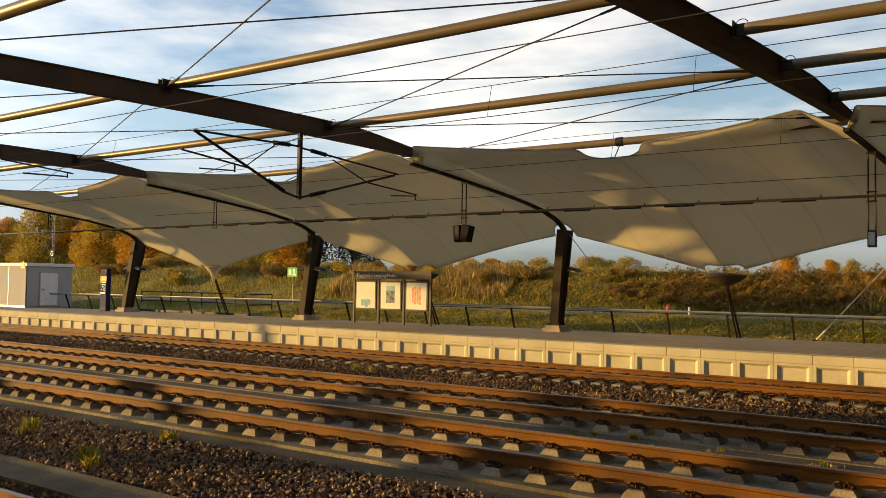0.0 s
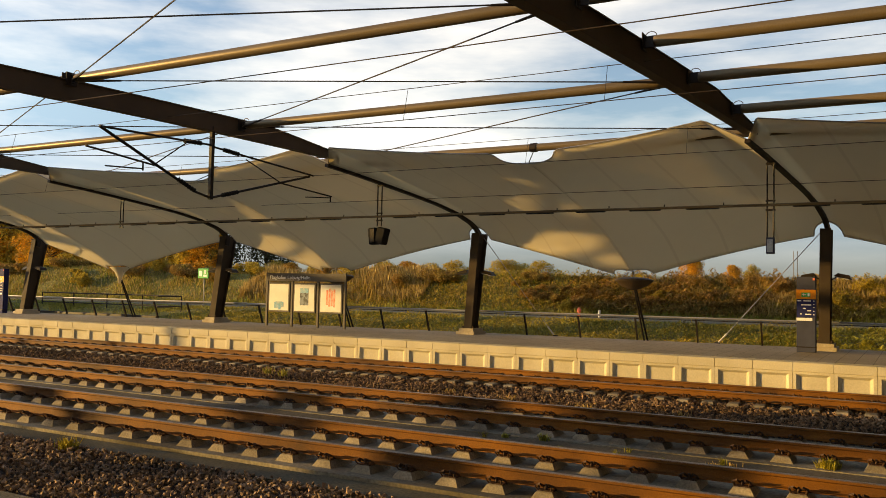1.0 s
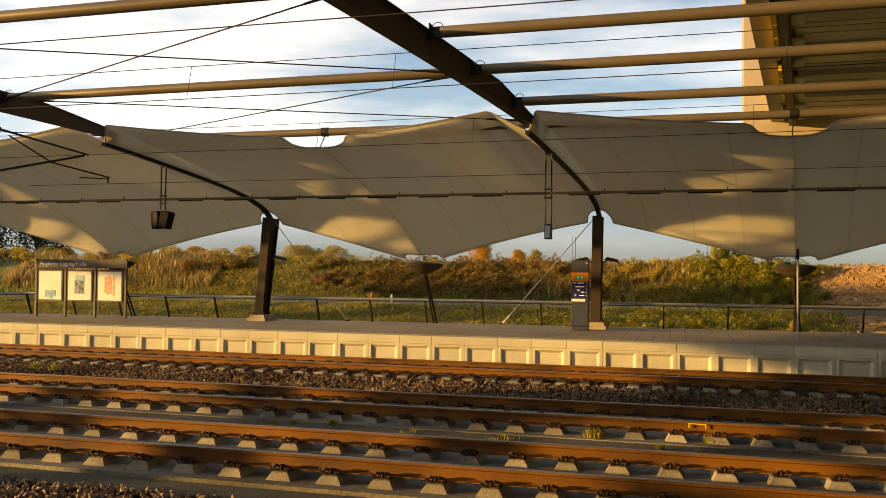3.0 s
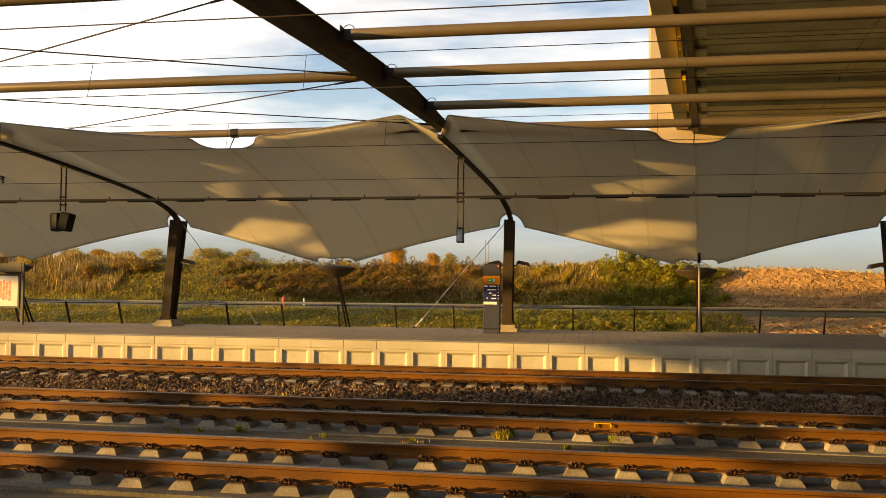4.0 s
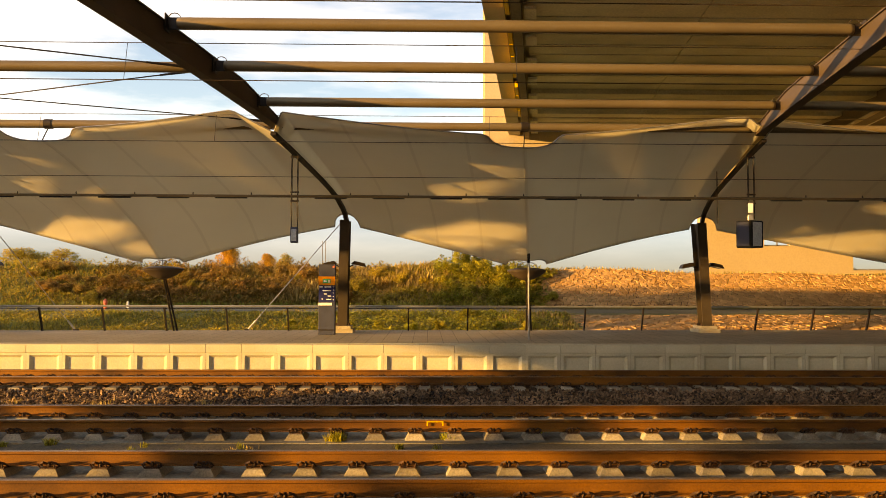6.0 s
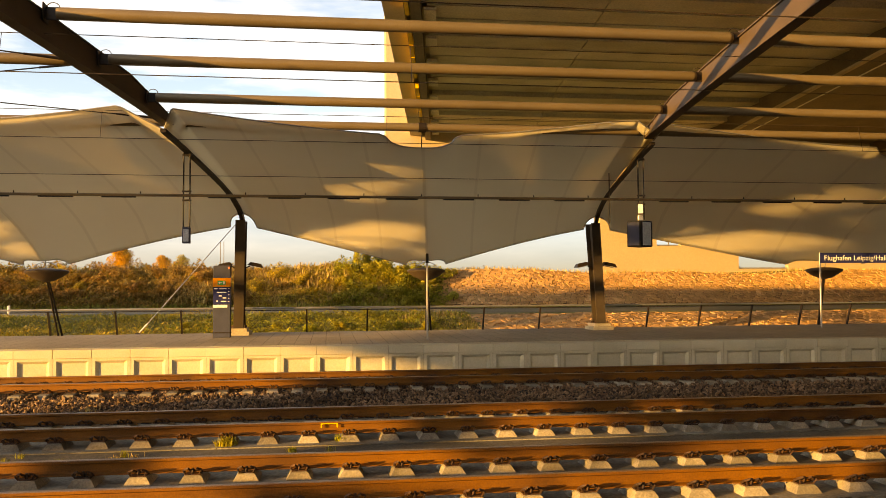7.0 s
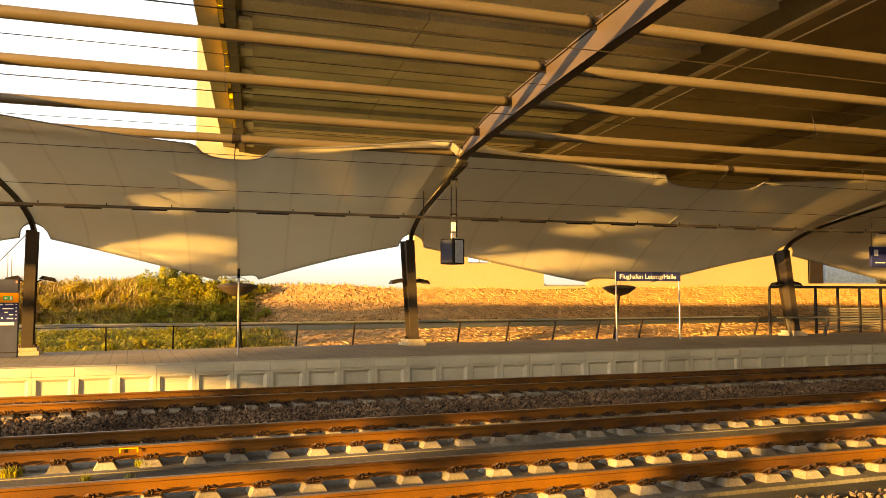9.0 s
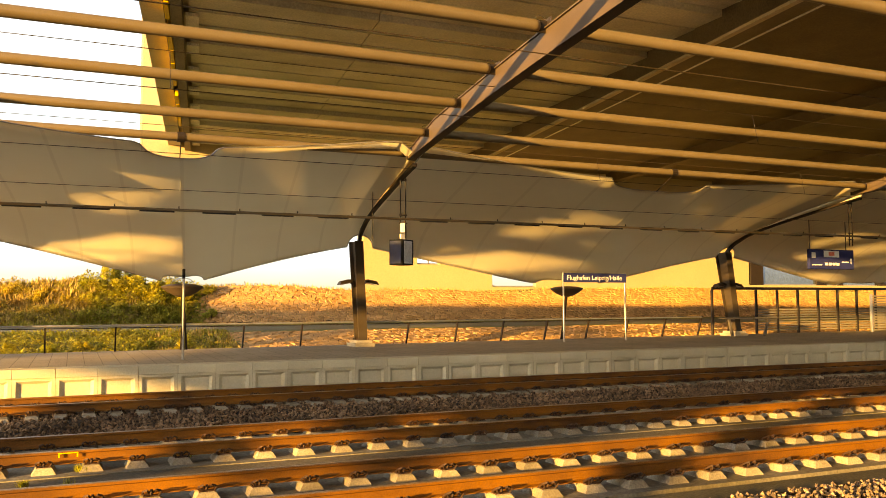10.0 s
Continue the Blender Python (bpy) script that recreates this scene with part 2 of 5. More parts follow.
def paving_material():
    m = mat("platform_paving", (0.37, 0.31, 0.225), (0.29, 0.24, 0.172), 0.85, 0, 0.6, 14, 0.08, fine_amt=0.12)
    n, l = m.node_tree.nodes, m.node_tree.links
    p = n["Principled BSDF"]
    src = p.inputs["Base Color"].links[0].from_socket
    g = n.new("ShaderNodeNewGeometry")
    br = n.new("ShaderNodeTexBrick")
    br.offset = 0.0
    br.inputs["Color1"].default_value = (1, 1, 1, 1)
    br.inputs["Color2"].default_value = (0.9, 0.9, 0.9, 1)
    br.inputs["Mortar"].default_value = (0.45, 0.43, 0.40, 1)
    br.inputs["Scale"].default_value = 1.0
    br.inputs["Mortar Size"].default_value = 0.008
    br.inputs["Brick Width"].default_value = 0.40
    br.inputs["Row Height"].default_value = 0.40
    x = n.new("ShaderNodeMixRGB")
    x.blend_type = "MULTIPLY"
    x.inputs[0].default_value = 1
    l.new(g.outputs["Position"], br.inputs["Vector"])
    l.new(src, x.inputs[1])
    l.new(br.outputs[0], x.inputs[2])
    l.new(x.outputs[0], p.inputs["Base Color"])
    return m


def fabric_material():
    m = bpy.data.materials.new("coated_membrane_fabric")
    m.use_nodes = True
    n, l = m.node_tree.nodes, m.node_tree.links
    p = n["Principled BSDF"]
    p.inputs["Roughness"].default_value = 0.55
    p.inputs["Specular IOR Level"].default_value = 0.3
    uv = n.new("ShaderNodeUVMap")
    sep = n.new("ShaderNodeSeparateXYZ")
    l.new(uv.outputs[0], sep.inputs[0])
    mul = n.new("ShaderNodeMath"); mul.operation = "MULTIPLY"; mul.inputs[1].default_value = 8.0
    fr = n.new("ShaderNodeMath"); fr.operation = "FRACT"
    lt = n.new("ShaderNodeMath"); lt.operation = "LESS_THAN"; lt.inputs[1].default_value = 0.055
    l.new(sep.outputs[0], mul.inputs[0]); l.new(mul.outputs[0], fr.inputs[0]); l.new(fr.outputs[0], lt.inputs[0])
    g = n.new("ShaderNodeNewGeometry")
    a = n.new("ShaderNodeTexNoise"); a.inputs["Scale"].default_value = 0.7; a.inputs["Detail"].default_value = 6
    l.new(g.outputs["Position"], a.inputs["Vector"])
    x = n.new("ShaderNodeMixRGB")
    x.inputs[1].default_value = (0.82, 0.76, 0.60, 1)
    x.inputs[2].default_value = (0.75, 0.69, 0.54, 1)
    l.new(a.outputs["Fac"], x.inputs[0])
    y = n.new("ShaderNodeMixRGB"); y.blend_type = "MULTIPLY"
    y.inputs[2].default_value = (0.92, 0.91, 0.90, 1)
    l.new(lt.outputs[0], y.inputs[0]); l.new(x.outputs[0], y.inputs[1])
    l.new(y.outputs[0], p.inputs["Base Color"])
    t = n.new("ShaderNodeBsdfTranslucent")
    l.new(y.outputs[0], t.inputs[0])
    s = n.new("ShaderNodeMixShader"); s.inputs[0].default_value = 0.48
    l.new(p.outputs[0], s.inputs[1]); l.new(t.outputs[0], s.inputs[2])
    l.new(s.outputs[0], n["Material Output"].inputs[0])
    return m


PAVING = paving_material()
FABRIC = fabric_material()

# ---- building blocks ----
BASE = {}


def thing(name, at, label="", category="", group="", kind=""):
    e = new(name)
    e.location = at
    e.empty_display_size = 0.3
    BASE[e] = Vector(at)
    return tagged(e, label, category, group, kind)


def finish(name, bm, material, smooth=False):
    me = bpy.data.meshes.new(name)
    bm.to_mesh(me)
    bm.free()
    for mm in (material if isinstance(material, (list, tuple)) else [material]):
        me.materials.append(mm)
    if smooth:
        me.shade_smooth()
    return me


def part(name, bm, material, parent, label="", smooth=False):
    """Links a bmesh, given in world metres, as one mesh under a thing or a part."""
    root = BASE[parent]
    bmesh.ops.translate(bm, verts=bm.verts, vec=-root)
    ob = new(name, finish(name, bm, material, smooth))
    ob.parent = parent
    BASE[ob] = root
    return tagged(ob, label)


def solo(name, bm, material, label="", category="", group="", kind="", smooth=False):
    ob = new(name, finish(name, bm, material, smooth))
    BASE[ob] = Vector((0, 0, 0))
    return tagged(ob, label, category, group, kind)


def box(x0, x1, y0, y1, z0, z1, bevel=0.0, bm=None):
    b = bm or bmesh.new()
    vs = [b.verts.new(p) for p in ((x0, y0, z0), (x1, y0, z0), (x1, y1, z0), (x0, y1, z0), (x0, y0, z1), (x1, y0, z1), (x1, y1, z1), (x0, y1, z1))]
    fs = [b.faces.new([vs[i] for i in q]) for q in ((3, 2, 1, 0), (4, 5, 6, 7), (0, 1, 5, 4), (1, 2, 6, 5), (2, 3, 7, 6), (3, 0, 4, 7))]
    if bevel:
        es = list({e for f in fs for e in f.edges})
        bmesh.ops.bevel(b, geom=es, offset=bevel, segments=1, affect="EDGES")
    return b


def sweep(pts, r, n=10, bm=None, caps=True):
    """A round tube along points; r is a radius or a list of radii."""
    b = bm or bmesh.new()
    pts = [Vector(p) for p in pts]
    rs = r if isinstance(r, (list, tuple)) else [r] * len(pts)
    rings = []
    for i, p in enumerate(pts):
        d = (pts[min(i + 1, len(pts) - 1)] - pts[max(i - 1, 0)]).normalized()
        up = Vector((0, 0, 1)) if abs(d.z) < 0.9 else Vector((1, 0, 0))
        s = d.cross(up).normalized()
        u = s.cross(d)
        rings.append([b.verts.new(p + rs[i] * (math.cos(2 * math.pi * k / n) * s + math.sin(2 * math.pi * k / n) * u)) for k in range(n)])
    for a, c in zip(rings, rings[1:]):
        for k in range(n):
            b.faces.new((a[k], a[(k + 1) % n], c[(k + 1) % n], c[k]))
    if caps:
        b.faces.new(rings[0])
        b.faces.new(rings[-1][::-1])
    return b


def ribbon(sections, bm=None, close=True):
    """Joins rings of equal length into one skin."""
    b = bm or bmesh.new()
    rings = [[b.verts.new(p) for p in s] for s in sections]
    n = len(rings[0])
    for a, c in zip(rings, rings[1:]):
        for k in range(n if close else n - 1):
            b.faces.new((a[k], a[(k + 1) % n], c[(k + 1) % n], c[k]))
    if close:
        b.faces.new(rings[0][::-1])
        b.faces.new(rings[-1])
    return b


def lathe(profile, at, n=24, bm=None):
    b = bm or bmesh.new()
    rings = [[b.verts.new((at[0] + r * math.cos(2 * math.pi * k / n), at[1] + r * math.sin(2 * math.pi * k / n), at[2] + z)) for k in range(n)] for r, z in profile]
    for a, c in zip(rings, rings[1:]):
        for k in range(n):
            b.faces.new((a[k], a[(k + 1) % n], c[(k + 1) % n], c[k]))
    b.faces.new(rings[0][::-1])
    b.faces.new(rings[-1])
    return b


def lettering(text, size, at, parent, material, yaw=0.0, width=None):
    cu = bpy.data.curves.new("lettering", "FONT")
    cu.body, cu.size, cu.extrude = text, size, 0.002
    cu.materials.append(material)
    ob = new("lettering", cu)
    root = BASE[parent]
    ob.matrix_world = pose(at[0] - root.x, at[1] - root.y, at[2] - root.z, 90, 0, yaw)
    if width:
        bpy.context.view_layer.update()
        ob.scale = (width / max(ob.dimensions.x, 0.01),) + (1, 1)
    ob.parent = parent
    BASE[ob] = root
    return tagged(ob, "raised letters in a plain sans face")


# brighter copy of STONE; sunlight on the front ballast is put into its colour
LIT_STONE = mat("sunlit_grey_brown_stone", (0.33, 0.23, 0.155), (0.15, 0.105, 0.07), 0.9, 0, 0.5, 30, 0.3, island=0.6, fine_amt=0.2)


def scatter_mesh(name, verts, faces, material, kind="stuff", label="", category=""):
    me = bpy.data.meshes.new(name)
    me.from_pydata(verts, [], faces)
    me.materials.append(material)
    return tagged(new(name, me), label, category, "", kind)


# ---- plan ----
RAILS = {"near_track": (8.0, 9.507), "middle_track": (11.86, 13.367), "far_track": (17.74, 19.247), "foreground_track": (1.75, 3.257)}
COLS = [-50.5, -36.2, -24.6, -13.1, -1.85, 9.75, 26.5, 42.0]
SKEW, AXIS = 0.13, 10.2


def yc(x):
    return 25.8 + 0.045 * x


# ---- ground ----
def top_z(x):
    return 2.72 + max(0.0, -x - 12) * 0.006 + 0.10 * math.sin(x * 0.23) + 0.06 * math.sin(x * 0.71 + 1)


def bank(x, v):
    """Height of the ground behind the platform at plan depth v (metres past the platform's back)."""
    y0 = yc(x) + 1.2
    prof = ((0, 0.30), (1.2, 0.42), (3.9, 0.93), (5.0, 1.0), (9.6, 1.06), (10.2, 1.12), (12.6, top_z(x)), (15, top_z(x) + 0.08))
    z = prof[-1][1]
    for (a, za), (b_, zb) in zip(prof, prof[1:]):
        if v <= b_:
            z = za + (zb - za) * (v - a) / (b_ - a)
            break
    return y0 + v, z


b = bmesh.new()
xs = [-3000, -600, -200, -120] + [-80 + 1.5 * i for i in range(101)] + [110, 200, 600, 3000]
vs_ = [-4.5, -1.3, -0.1, 0, 0.6, 1.2, 2.0, 3.0, 3.9, 5.0, 6.5, 8.0, 9.6, 10.2, 10.9, 11.7, 12.6, 13.5, 15, 40, 120, 500, 3000]
grid_rows = []
for x in xs:
    row = []
    xx = max(-80, min(75, x))
    for v in vs_:
        if v < 0:
            row.append(b.verts.new((x, yc(xx) + 1.2 + v, -0.35 if v < -4 else 0.1)))
        else:
            y, z = bank(xx, v)
            rough = 0.09 if 0.5 < v < 4 or 10 < v < 14 else 0.02
            stone = xx > 5.5
            row.append(b.verts.new((x, y, z + (rough * noise.noise((x * 0.8, v * 0.9, 0)) if not stone else -0.06))))
    grid_rows.append(row)
for r0, r1 in zip(grid_rows, grid_rows[1:]):
    for i in range(len(vs_) - 1):
        f = b.faces.new((r0[i], r1[i], r1[i + 1], r0[i + 1]))
        f.material_index = 1 if 5.0 <= vs_[i] < 9.5 else 0
# the sheet runs on under the platform and the tracks, out behind the near platform
front = [r[0] for r in grid_rows]
flat1 = [b.verts.new((v.co.x, -60, -0.35)) for v in front]
flat2 = [b.verts.new((v.co.x, -3000, -0.35)) for v in front]
for i in range(len(front) - 1):
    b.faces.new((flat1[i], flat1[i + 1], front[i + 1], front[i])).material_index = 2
    b.faces.new((flat2[i], flat2[i + 1], flat1[i + 1], flat1[i])).material_index = 0
solo("ground", b, [EARTH, GRAVEL, SHADED_BED], "grassy cutting with a gravel path and railway bed", "ground", kind="structure", smooth=True)

# ---- tracks ----
XA, XB = -64.0, 60.0


def rail_object(y, parent):
    prof = ((-0.075, -0.172), (0.075, -0.172), (0.075, -0.160), (0.02, -0.145), (0.0083, -0.12), (0.0083, -0.05), (0.036, -0.036), (0.036, -0.008), (0.028, 0.0),
            (-0.028, 0.0), (-0.036, -0.008), (-0.036, -0.036), (-0.0083, -0.05), (-0.0083, -0.12), (-0.02, -0.145), (-0.075, -0.160))
    bm = ribbon([[(x, y + a, c) for a, c in prof] for x in (XA, XB)])
    bm.faces.ensure_lookup_table()
    for f in bm.faces:
        if all(v.co.z > -0.010 for v in f.verts):
            f.material_index = 1
    return part("rail", bm, [RUST, RAILTOP], parent)


def block_mesh(w0=0.17, w1=0.095, d=0.19, z0=-0.30, z1=-0.182):
    """A raised sleeper shoulder: trapezoid block, sloping at its ends and sides."""
    bm = bmesh.new()
    lo = [bm.verts.new(p) for p in ((-w0, -d - 0.06, z0), (w0, -d - 0.06, z0), (w0, d + 0.06, z0), (-w0, d + 0.06, z0))]
    hi = [bm.verts.new(p) for p in ((-w1, -d, z1), (w1, -d, z1), (w1, d, z1), (-w1, d, z1))]
    bm.faces.new(hi)
    for i in range(4):
        bm.faces.new((lo[i], lo[(i + 1) % 4], hi[(i + 1) % 4], hi[i]))
    bmesh.ops.bevel(bm, geom=[e for e in bm.edges if all(v in hi for v in e.verts)], offset=0.012, segments=1, affect="EDGES")
    return finish("sleeper_block", bm, CONC_BLOCK)


def clip_mesh():
    """Bent spring clips, plate and screw heads at one rail seat, low against the rail's foot."""
    bm = box(-0.09, 0.09, -0.17, 0.17, -0.184, -0.168)
    for s in (-1, 1):
        sweep([(-0.10, s * 0.10, -0.158), (-0.095, s * 0.17, -0.120), (-0.055, s * 0.20, -0.098), (-0.026, s * 0.11, -0.140), (0.026, s * 0.11, -0.140), (0.055, s * 0.20, -0.098), (0.095, s * 0.17, -0.120), (0.10, s * 0.10, -0.158)], 0.013, 5, bm)
        sweep([(0, s * 0.14, -0.17), (0, s * 0.14, -0.105)], 0.017, 6, bm)
        for e in (-1, 1):
            sweep([(e * 0.075, s * 0.19, -0.17), (e * 0.10, s * 0.225, -0.115)], 0.010, 5, bm)
    return finish("rail_clip", bm, CLIP)


BLOCK_ME, CLIP_ME = block_mesh(), clip_mesh()
TIE_ME = block_mesh(0.14, 0.11, 1.2, -0.30, -0.19)


TRACK_LIFT = 0.03


def track(name, key, ballasted=False, step=0.625, phase=0.0, x0=-48.0, x1=42.0):
    ya, yb = RAILS[key]
    mid = (ya + yb) / 2
    t = thing(name, (0, mid, 0), "rusty rails on concrete sleepers with spring clips" if not ballasted else "rusty rails on concrete sleepers sunk in ballast", "railway track", "railway tracks", "structure")
    for y in (ya, yb):
        rail_object(y, t)
    if not ballasted:
        bm = bmesh.new()
        for y in (ya, yb):
            box(XA, XB, y - 0.42, y + 0.42, -0.34, -0.272, 0, bm)
        box(XA, XB, ya + 0.42, yb - 0.42, -0.36, -0.315, 0, bm)
        part("track_slab", bm, TRACK_SLAB, t, "stained concrete slab")
    n = int((x1 - x0) / step)
    for i in range(n):
        x = x0 + phase + step * i
        if ballasted:
            o = new("sleeper", TIE_ME)
            o.parent, o.location = t, (x, 0, 0.0)
            for y in (ya, yb):
                c = new("rail_clip", CLIP_ME)
                c.parent, c.location = t, (x, y - mid, 0)
            continue
        for y in (ya, yb):
            o = new("sleeper_block", BLOCK_ME)
            o.parent, o.location = t, (x, y - mid, 0)
            c = new("rail_clip", CLIP_ME)
            c.parent, c.location = t, (x, y - mid, 0)
    t.location.z = TRACK_LIFT
    return t


track("near_track", "near_track", step=0.6085, phase=0.4635)
mid_track = track("middle_track", "middle_track", step=0.5855, phase=0.5805)
tag = box(0.76, 1.01, 11.80, 11.815, -0.035, -0.022)
for tx in (0.76, 0.99):
    box(tx, tx + 0.02, 11.80, 11.815, -0.085, -0.035, 0, tag)
part("rail_tag", tag, YELLOW, mid_track, "small yellow bracket on the rail")
track("far_track", "far_track", True, 0.512, 0.0100, -30.0, 36.0)
track("foreground_track", "foreground_track", True, 0.62, 0.0, -16.0, 10.0)

b = bmesh.new()
box(XA, XB, 9.93, 11.43, -0.36, -0.255, 0, b)
solo("slab_between_tracks", b, CONC_SLAB, "weedy stained concrete strip between two tracks", "track bed", kind="structure")
b = bmesh.new()
box(XA, XB, 7.05, 7.55, -0.36, -0.285, 0, b)
solo("track_kerb", b, KERB, "low stained concrete kerb beside the track", "kerb", kind="structure")


def stones(name, regions, label, seed, material=STONE):
    """Crushed stones lying on the bed, each an uneven eight-sided lump."""
    rng = np.random.default_rng(seed)
    pts, sizes = [], []
    for x0, x1, y0, y1, z, n, s in regions:
        p = np.stack([rng.uniform(x0, x1, n), rng.uniform(y0, y1, n), z + rng.uniform(-0.025, 0.04, n)], 1)
        pts.append(p)
        sizes.append(rng.uniform(0.7, 1.35, n) * s)
    p, s = np.concatenate(pts), np.concatenate(sizes)
    n = len(p)
    axes = np.array([(1, 0, 0), (-1, 0, 0), (0, 1, 0), (0, -1, 0), (0, 0, 1), (0, 0, -1)], float)
    v = axes[None] * rng.uniform(0.55, 1.25, (n, 6, 1)) + rng.uniform(-0.35, 0.35, (n, 6, 3))
    q = rng.normal(size=(n, 4))
    q /= np.linalg.norm(q, axis=1, keepdims=True)
    w, x, y, z = q.T
    rot = np.stack([1 - 2 * (y * y + z * z), 2 * (x * y - z * w), 2 * (x * z + y * w), 2 * (x * y + z * w), 1 - 2 * (x * x + z * z), 2 * (y * z - x * w),
                    2 * (x * z - y * w), 2 * (y * z + x * w), 1 - 2 * (x * x + y * y)], 1).reshape(n, 3, 3)
    v = np.einsum("nij,nkj->nki", rot, v) * s[:, None, None] + p[:, None, :]
    tri = np.array([(0, 2, 4), (2, 1, 4), (1, 3, 4), (3, 0, 4), (2, 0, 5), (1, 2, 5), (3, 1, 5), (0, 3, 5)])
    f = (np.arange(n)[:, None, None] * 6 + tri[None]).reshape(-1, 3)
    return scatter_mesh(name, v.reshape(-1, 3).tolist(), f.tolist(), material, "stuff", label, "ballast")


def ballast_shoulder(name, y0, y1, z0, z1, label):
    """A rounded bed of ballast along the tracks."""
    bm = bmesh.new()
    rows_ = []
    for i in range(249):
        x = XA + i * 0.5
        rows_.append([bm.verts.new((x, y0 + (y1 - y0) * k / 6, z0 + (z1 - z0) * math.sin(math.pi * k / 6) ** 0.5 + 0.03 * noise.noise((x * 1.5, k, 3)))) for k in range(7)])
    for a, c in zip(rows_, rows_[1:]):
        for k in range(6):
            bm.faces.new((a[k], c[k], c[k + 1], a[k + 1]))
    solo(name, bm, SHADED_BED, label, "ballast", kind="structure", smooth=True)


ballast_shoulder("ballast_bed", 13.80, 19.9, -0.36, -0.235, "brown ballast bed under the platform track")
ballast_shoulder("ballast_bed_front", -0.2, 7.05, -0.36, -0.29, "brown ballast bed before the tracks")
stones("ballast_stones", [(-30, 30, 13.85, 17.65, -0.23, 52000, 0.031), (-64, -30, 13.9, 17.7, -0.235, 14000, 0.042), (30, 44, 13.9, 17.7, -0.235, 5000, 0.042), (-30, 34, 17.85, 19.15, -0.205, 20000, 0.028), (-30, 34, 17.45, 17.68, -0.215, 2500, 0.028)], "brown crushed ballast stones between the tracks", 3)
stones("front_ballast_stones", [(-26, 20, 4.9, 7.05, -0.285, 36000, 0.027), (-26, -2, 3.3, 4.15, -0.29, 4500, 0.028)], "brown crushed ballast stones before the near track, coloured lighter as sunlit", 5, LIT_STONE)

b = box(-40, 24, 4.2, 4.85, -0.36, -0.258)
solo("service_strip", b, GRIT, "trodden strip of pale grit and earth beside the ballast", "path", kind="structure")

# ---- platform ----
EDGE = 20.2
b = bmesh.new()
front_y = EDGE + 0.35
a = [b.verts.new((x, front_y, 0.55)) for x in (XA, XB)]
c = [b.verts.new((x, yc(x) + 1.15, 0.55)) for x in (XA, XB)]
a0 = [b.verts.new((x, front_y, -0.4)) for x in (XA, XB)]
c0 = [b.verts.new((x, yc(x) + 1.15, -0.4)) for x in (XA, XB)]
b.faces.new((a[0], a[1], c[1], c[0]))
b.faces.new((a0[1], a0[0], c0[0], c0[1]))
b.faces.new((a[1], a[0], a0[0], a0[1]))
b.faces.new((c[0], c[1], c0[1], c0[0]))
b.faces.new((a[0], c[0], c0[0], a0[0]))
b.faces.new((c[1], a[1], a0[1], c0[1]))
platform = thing("platform", (0, EDGE, 0), "paved railway platform with a precast concrete edge", "platform", kind="structure")
part("platform_paving", b, PAVING, platform, "worn brown-grey paving slabs")
b = box(XA, XB, EDGE + 0.42, EDGE + 0.52, 0.545, 0.5545)
part("edge_line", b, CONC_PLAT, platform, "pale guiding line")


def panel_mesh(w=0.872):
    """A precast edge element: smooth fascia over a splayed recess."""
    h = w / 2
    bm = box(-h, h, -0.0, 0.36, 0.345, 0.552, 0.006)
    box(-h, h, 0.035, 0.36, 0.325, 0.345, 0, bm)
    zo, zi, zb0, zb1 = 0.285, 0.225, -0.35, -0.24
    xo, xi, dep = h - 0.075, h - 0.150, 0.062
    o = [bm.verts.new((x, 0.02, z)) for x, z in ((-h, -0.4), (h, -0.4), (h, 0.325), (-h, 0.325))]
    e = [bm.verts.new((x, 0.02, z)) for x, z in ((-xo, zb0), (xo, zb0), (xo, zo), (-xo, zo))]
    i_ = [bm.verts.new((x, 0.02 + dep, z)) for x, z in ((-xi, zb1), (xi, zb1), (xi, zi), (-xi, zi))]
    for k in range(4):
        j = (k + 1) % 4
        bm.faces.new((o[k], o[j], e[j], e[k]))
        bm.faces.new((e[k], e[j], i_[j], i_[k]))
    bm.faces.new(i_)
    top = [bm.verts.new((x, 0.05, 0.325)) for x in (-h, h)]
    bm.faces.new((o[3], o[2], top[1], top[0]))
    return finish("edge_panel", bm, CONC_PLAT)


PANEL_ME = panel_mesh()
for i in range(-70, 68):
    o = new("edge_panel", PANEL_ME)
    o.parent, o.location = platform, (-9.53 + 0.8795 * i + 8.795, 0, 0)

# near platform on which the camera stands
b = box(XA, XB, -9.0, 0.25, -0.4, 0.55)
solo("near_platform", b, PAVING, "paved near platform", "platform", kind="structure")


# ---- canopy ----
def gx(xc, y):
    return xc + SKEW * (y - yc(xc))


def beam_low(y):
    return 5.87 - 0.0021 * (y - AXIS) ** 2


def tube_z(y):
    y = y if y > AXIS else 2 * AXIS - y
    steps = ((10.2, 6.28), (10.45, 6.315), (12.75, 6.26), (14.85, 6.10), (17.3, 5.98), (19.4, 5.86))
    for (a, za), (c, zc) in zip(steps, steps[1:]):
        if y <= c:
            return za + (zc - za) * (y - a) / (c - a)
    return steps[-1][1]


ARM = ((0.57, 4.02), (0.47, 4.16), (0.26, 4.33), (-0.08, 4.50), (-0.95, 4.76), (-2.0, 4.95), (-3.2, 5.12), (-4.8, 5.32), (-6.0, 5.46), (-7.2, 5.58))


def arm_at(v):
    """Offset from the column line and height along the bent arm, v from 0 (column head) to 1 (girder)."""
    k = v * (len(ARM) - 1)
    i = min(int(k), len(ARM) - 2)
    f = k - i
    return ARM[i][0] * (1 - f) + ARM[i + 1][0] * f, ARM[i][1] * (1 - f) + ARM[i + 1][1] * f


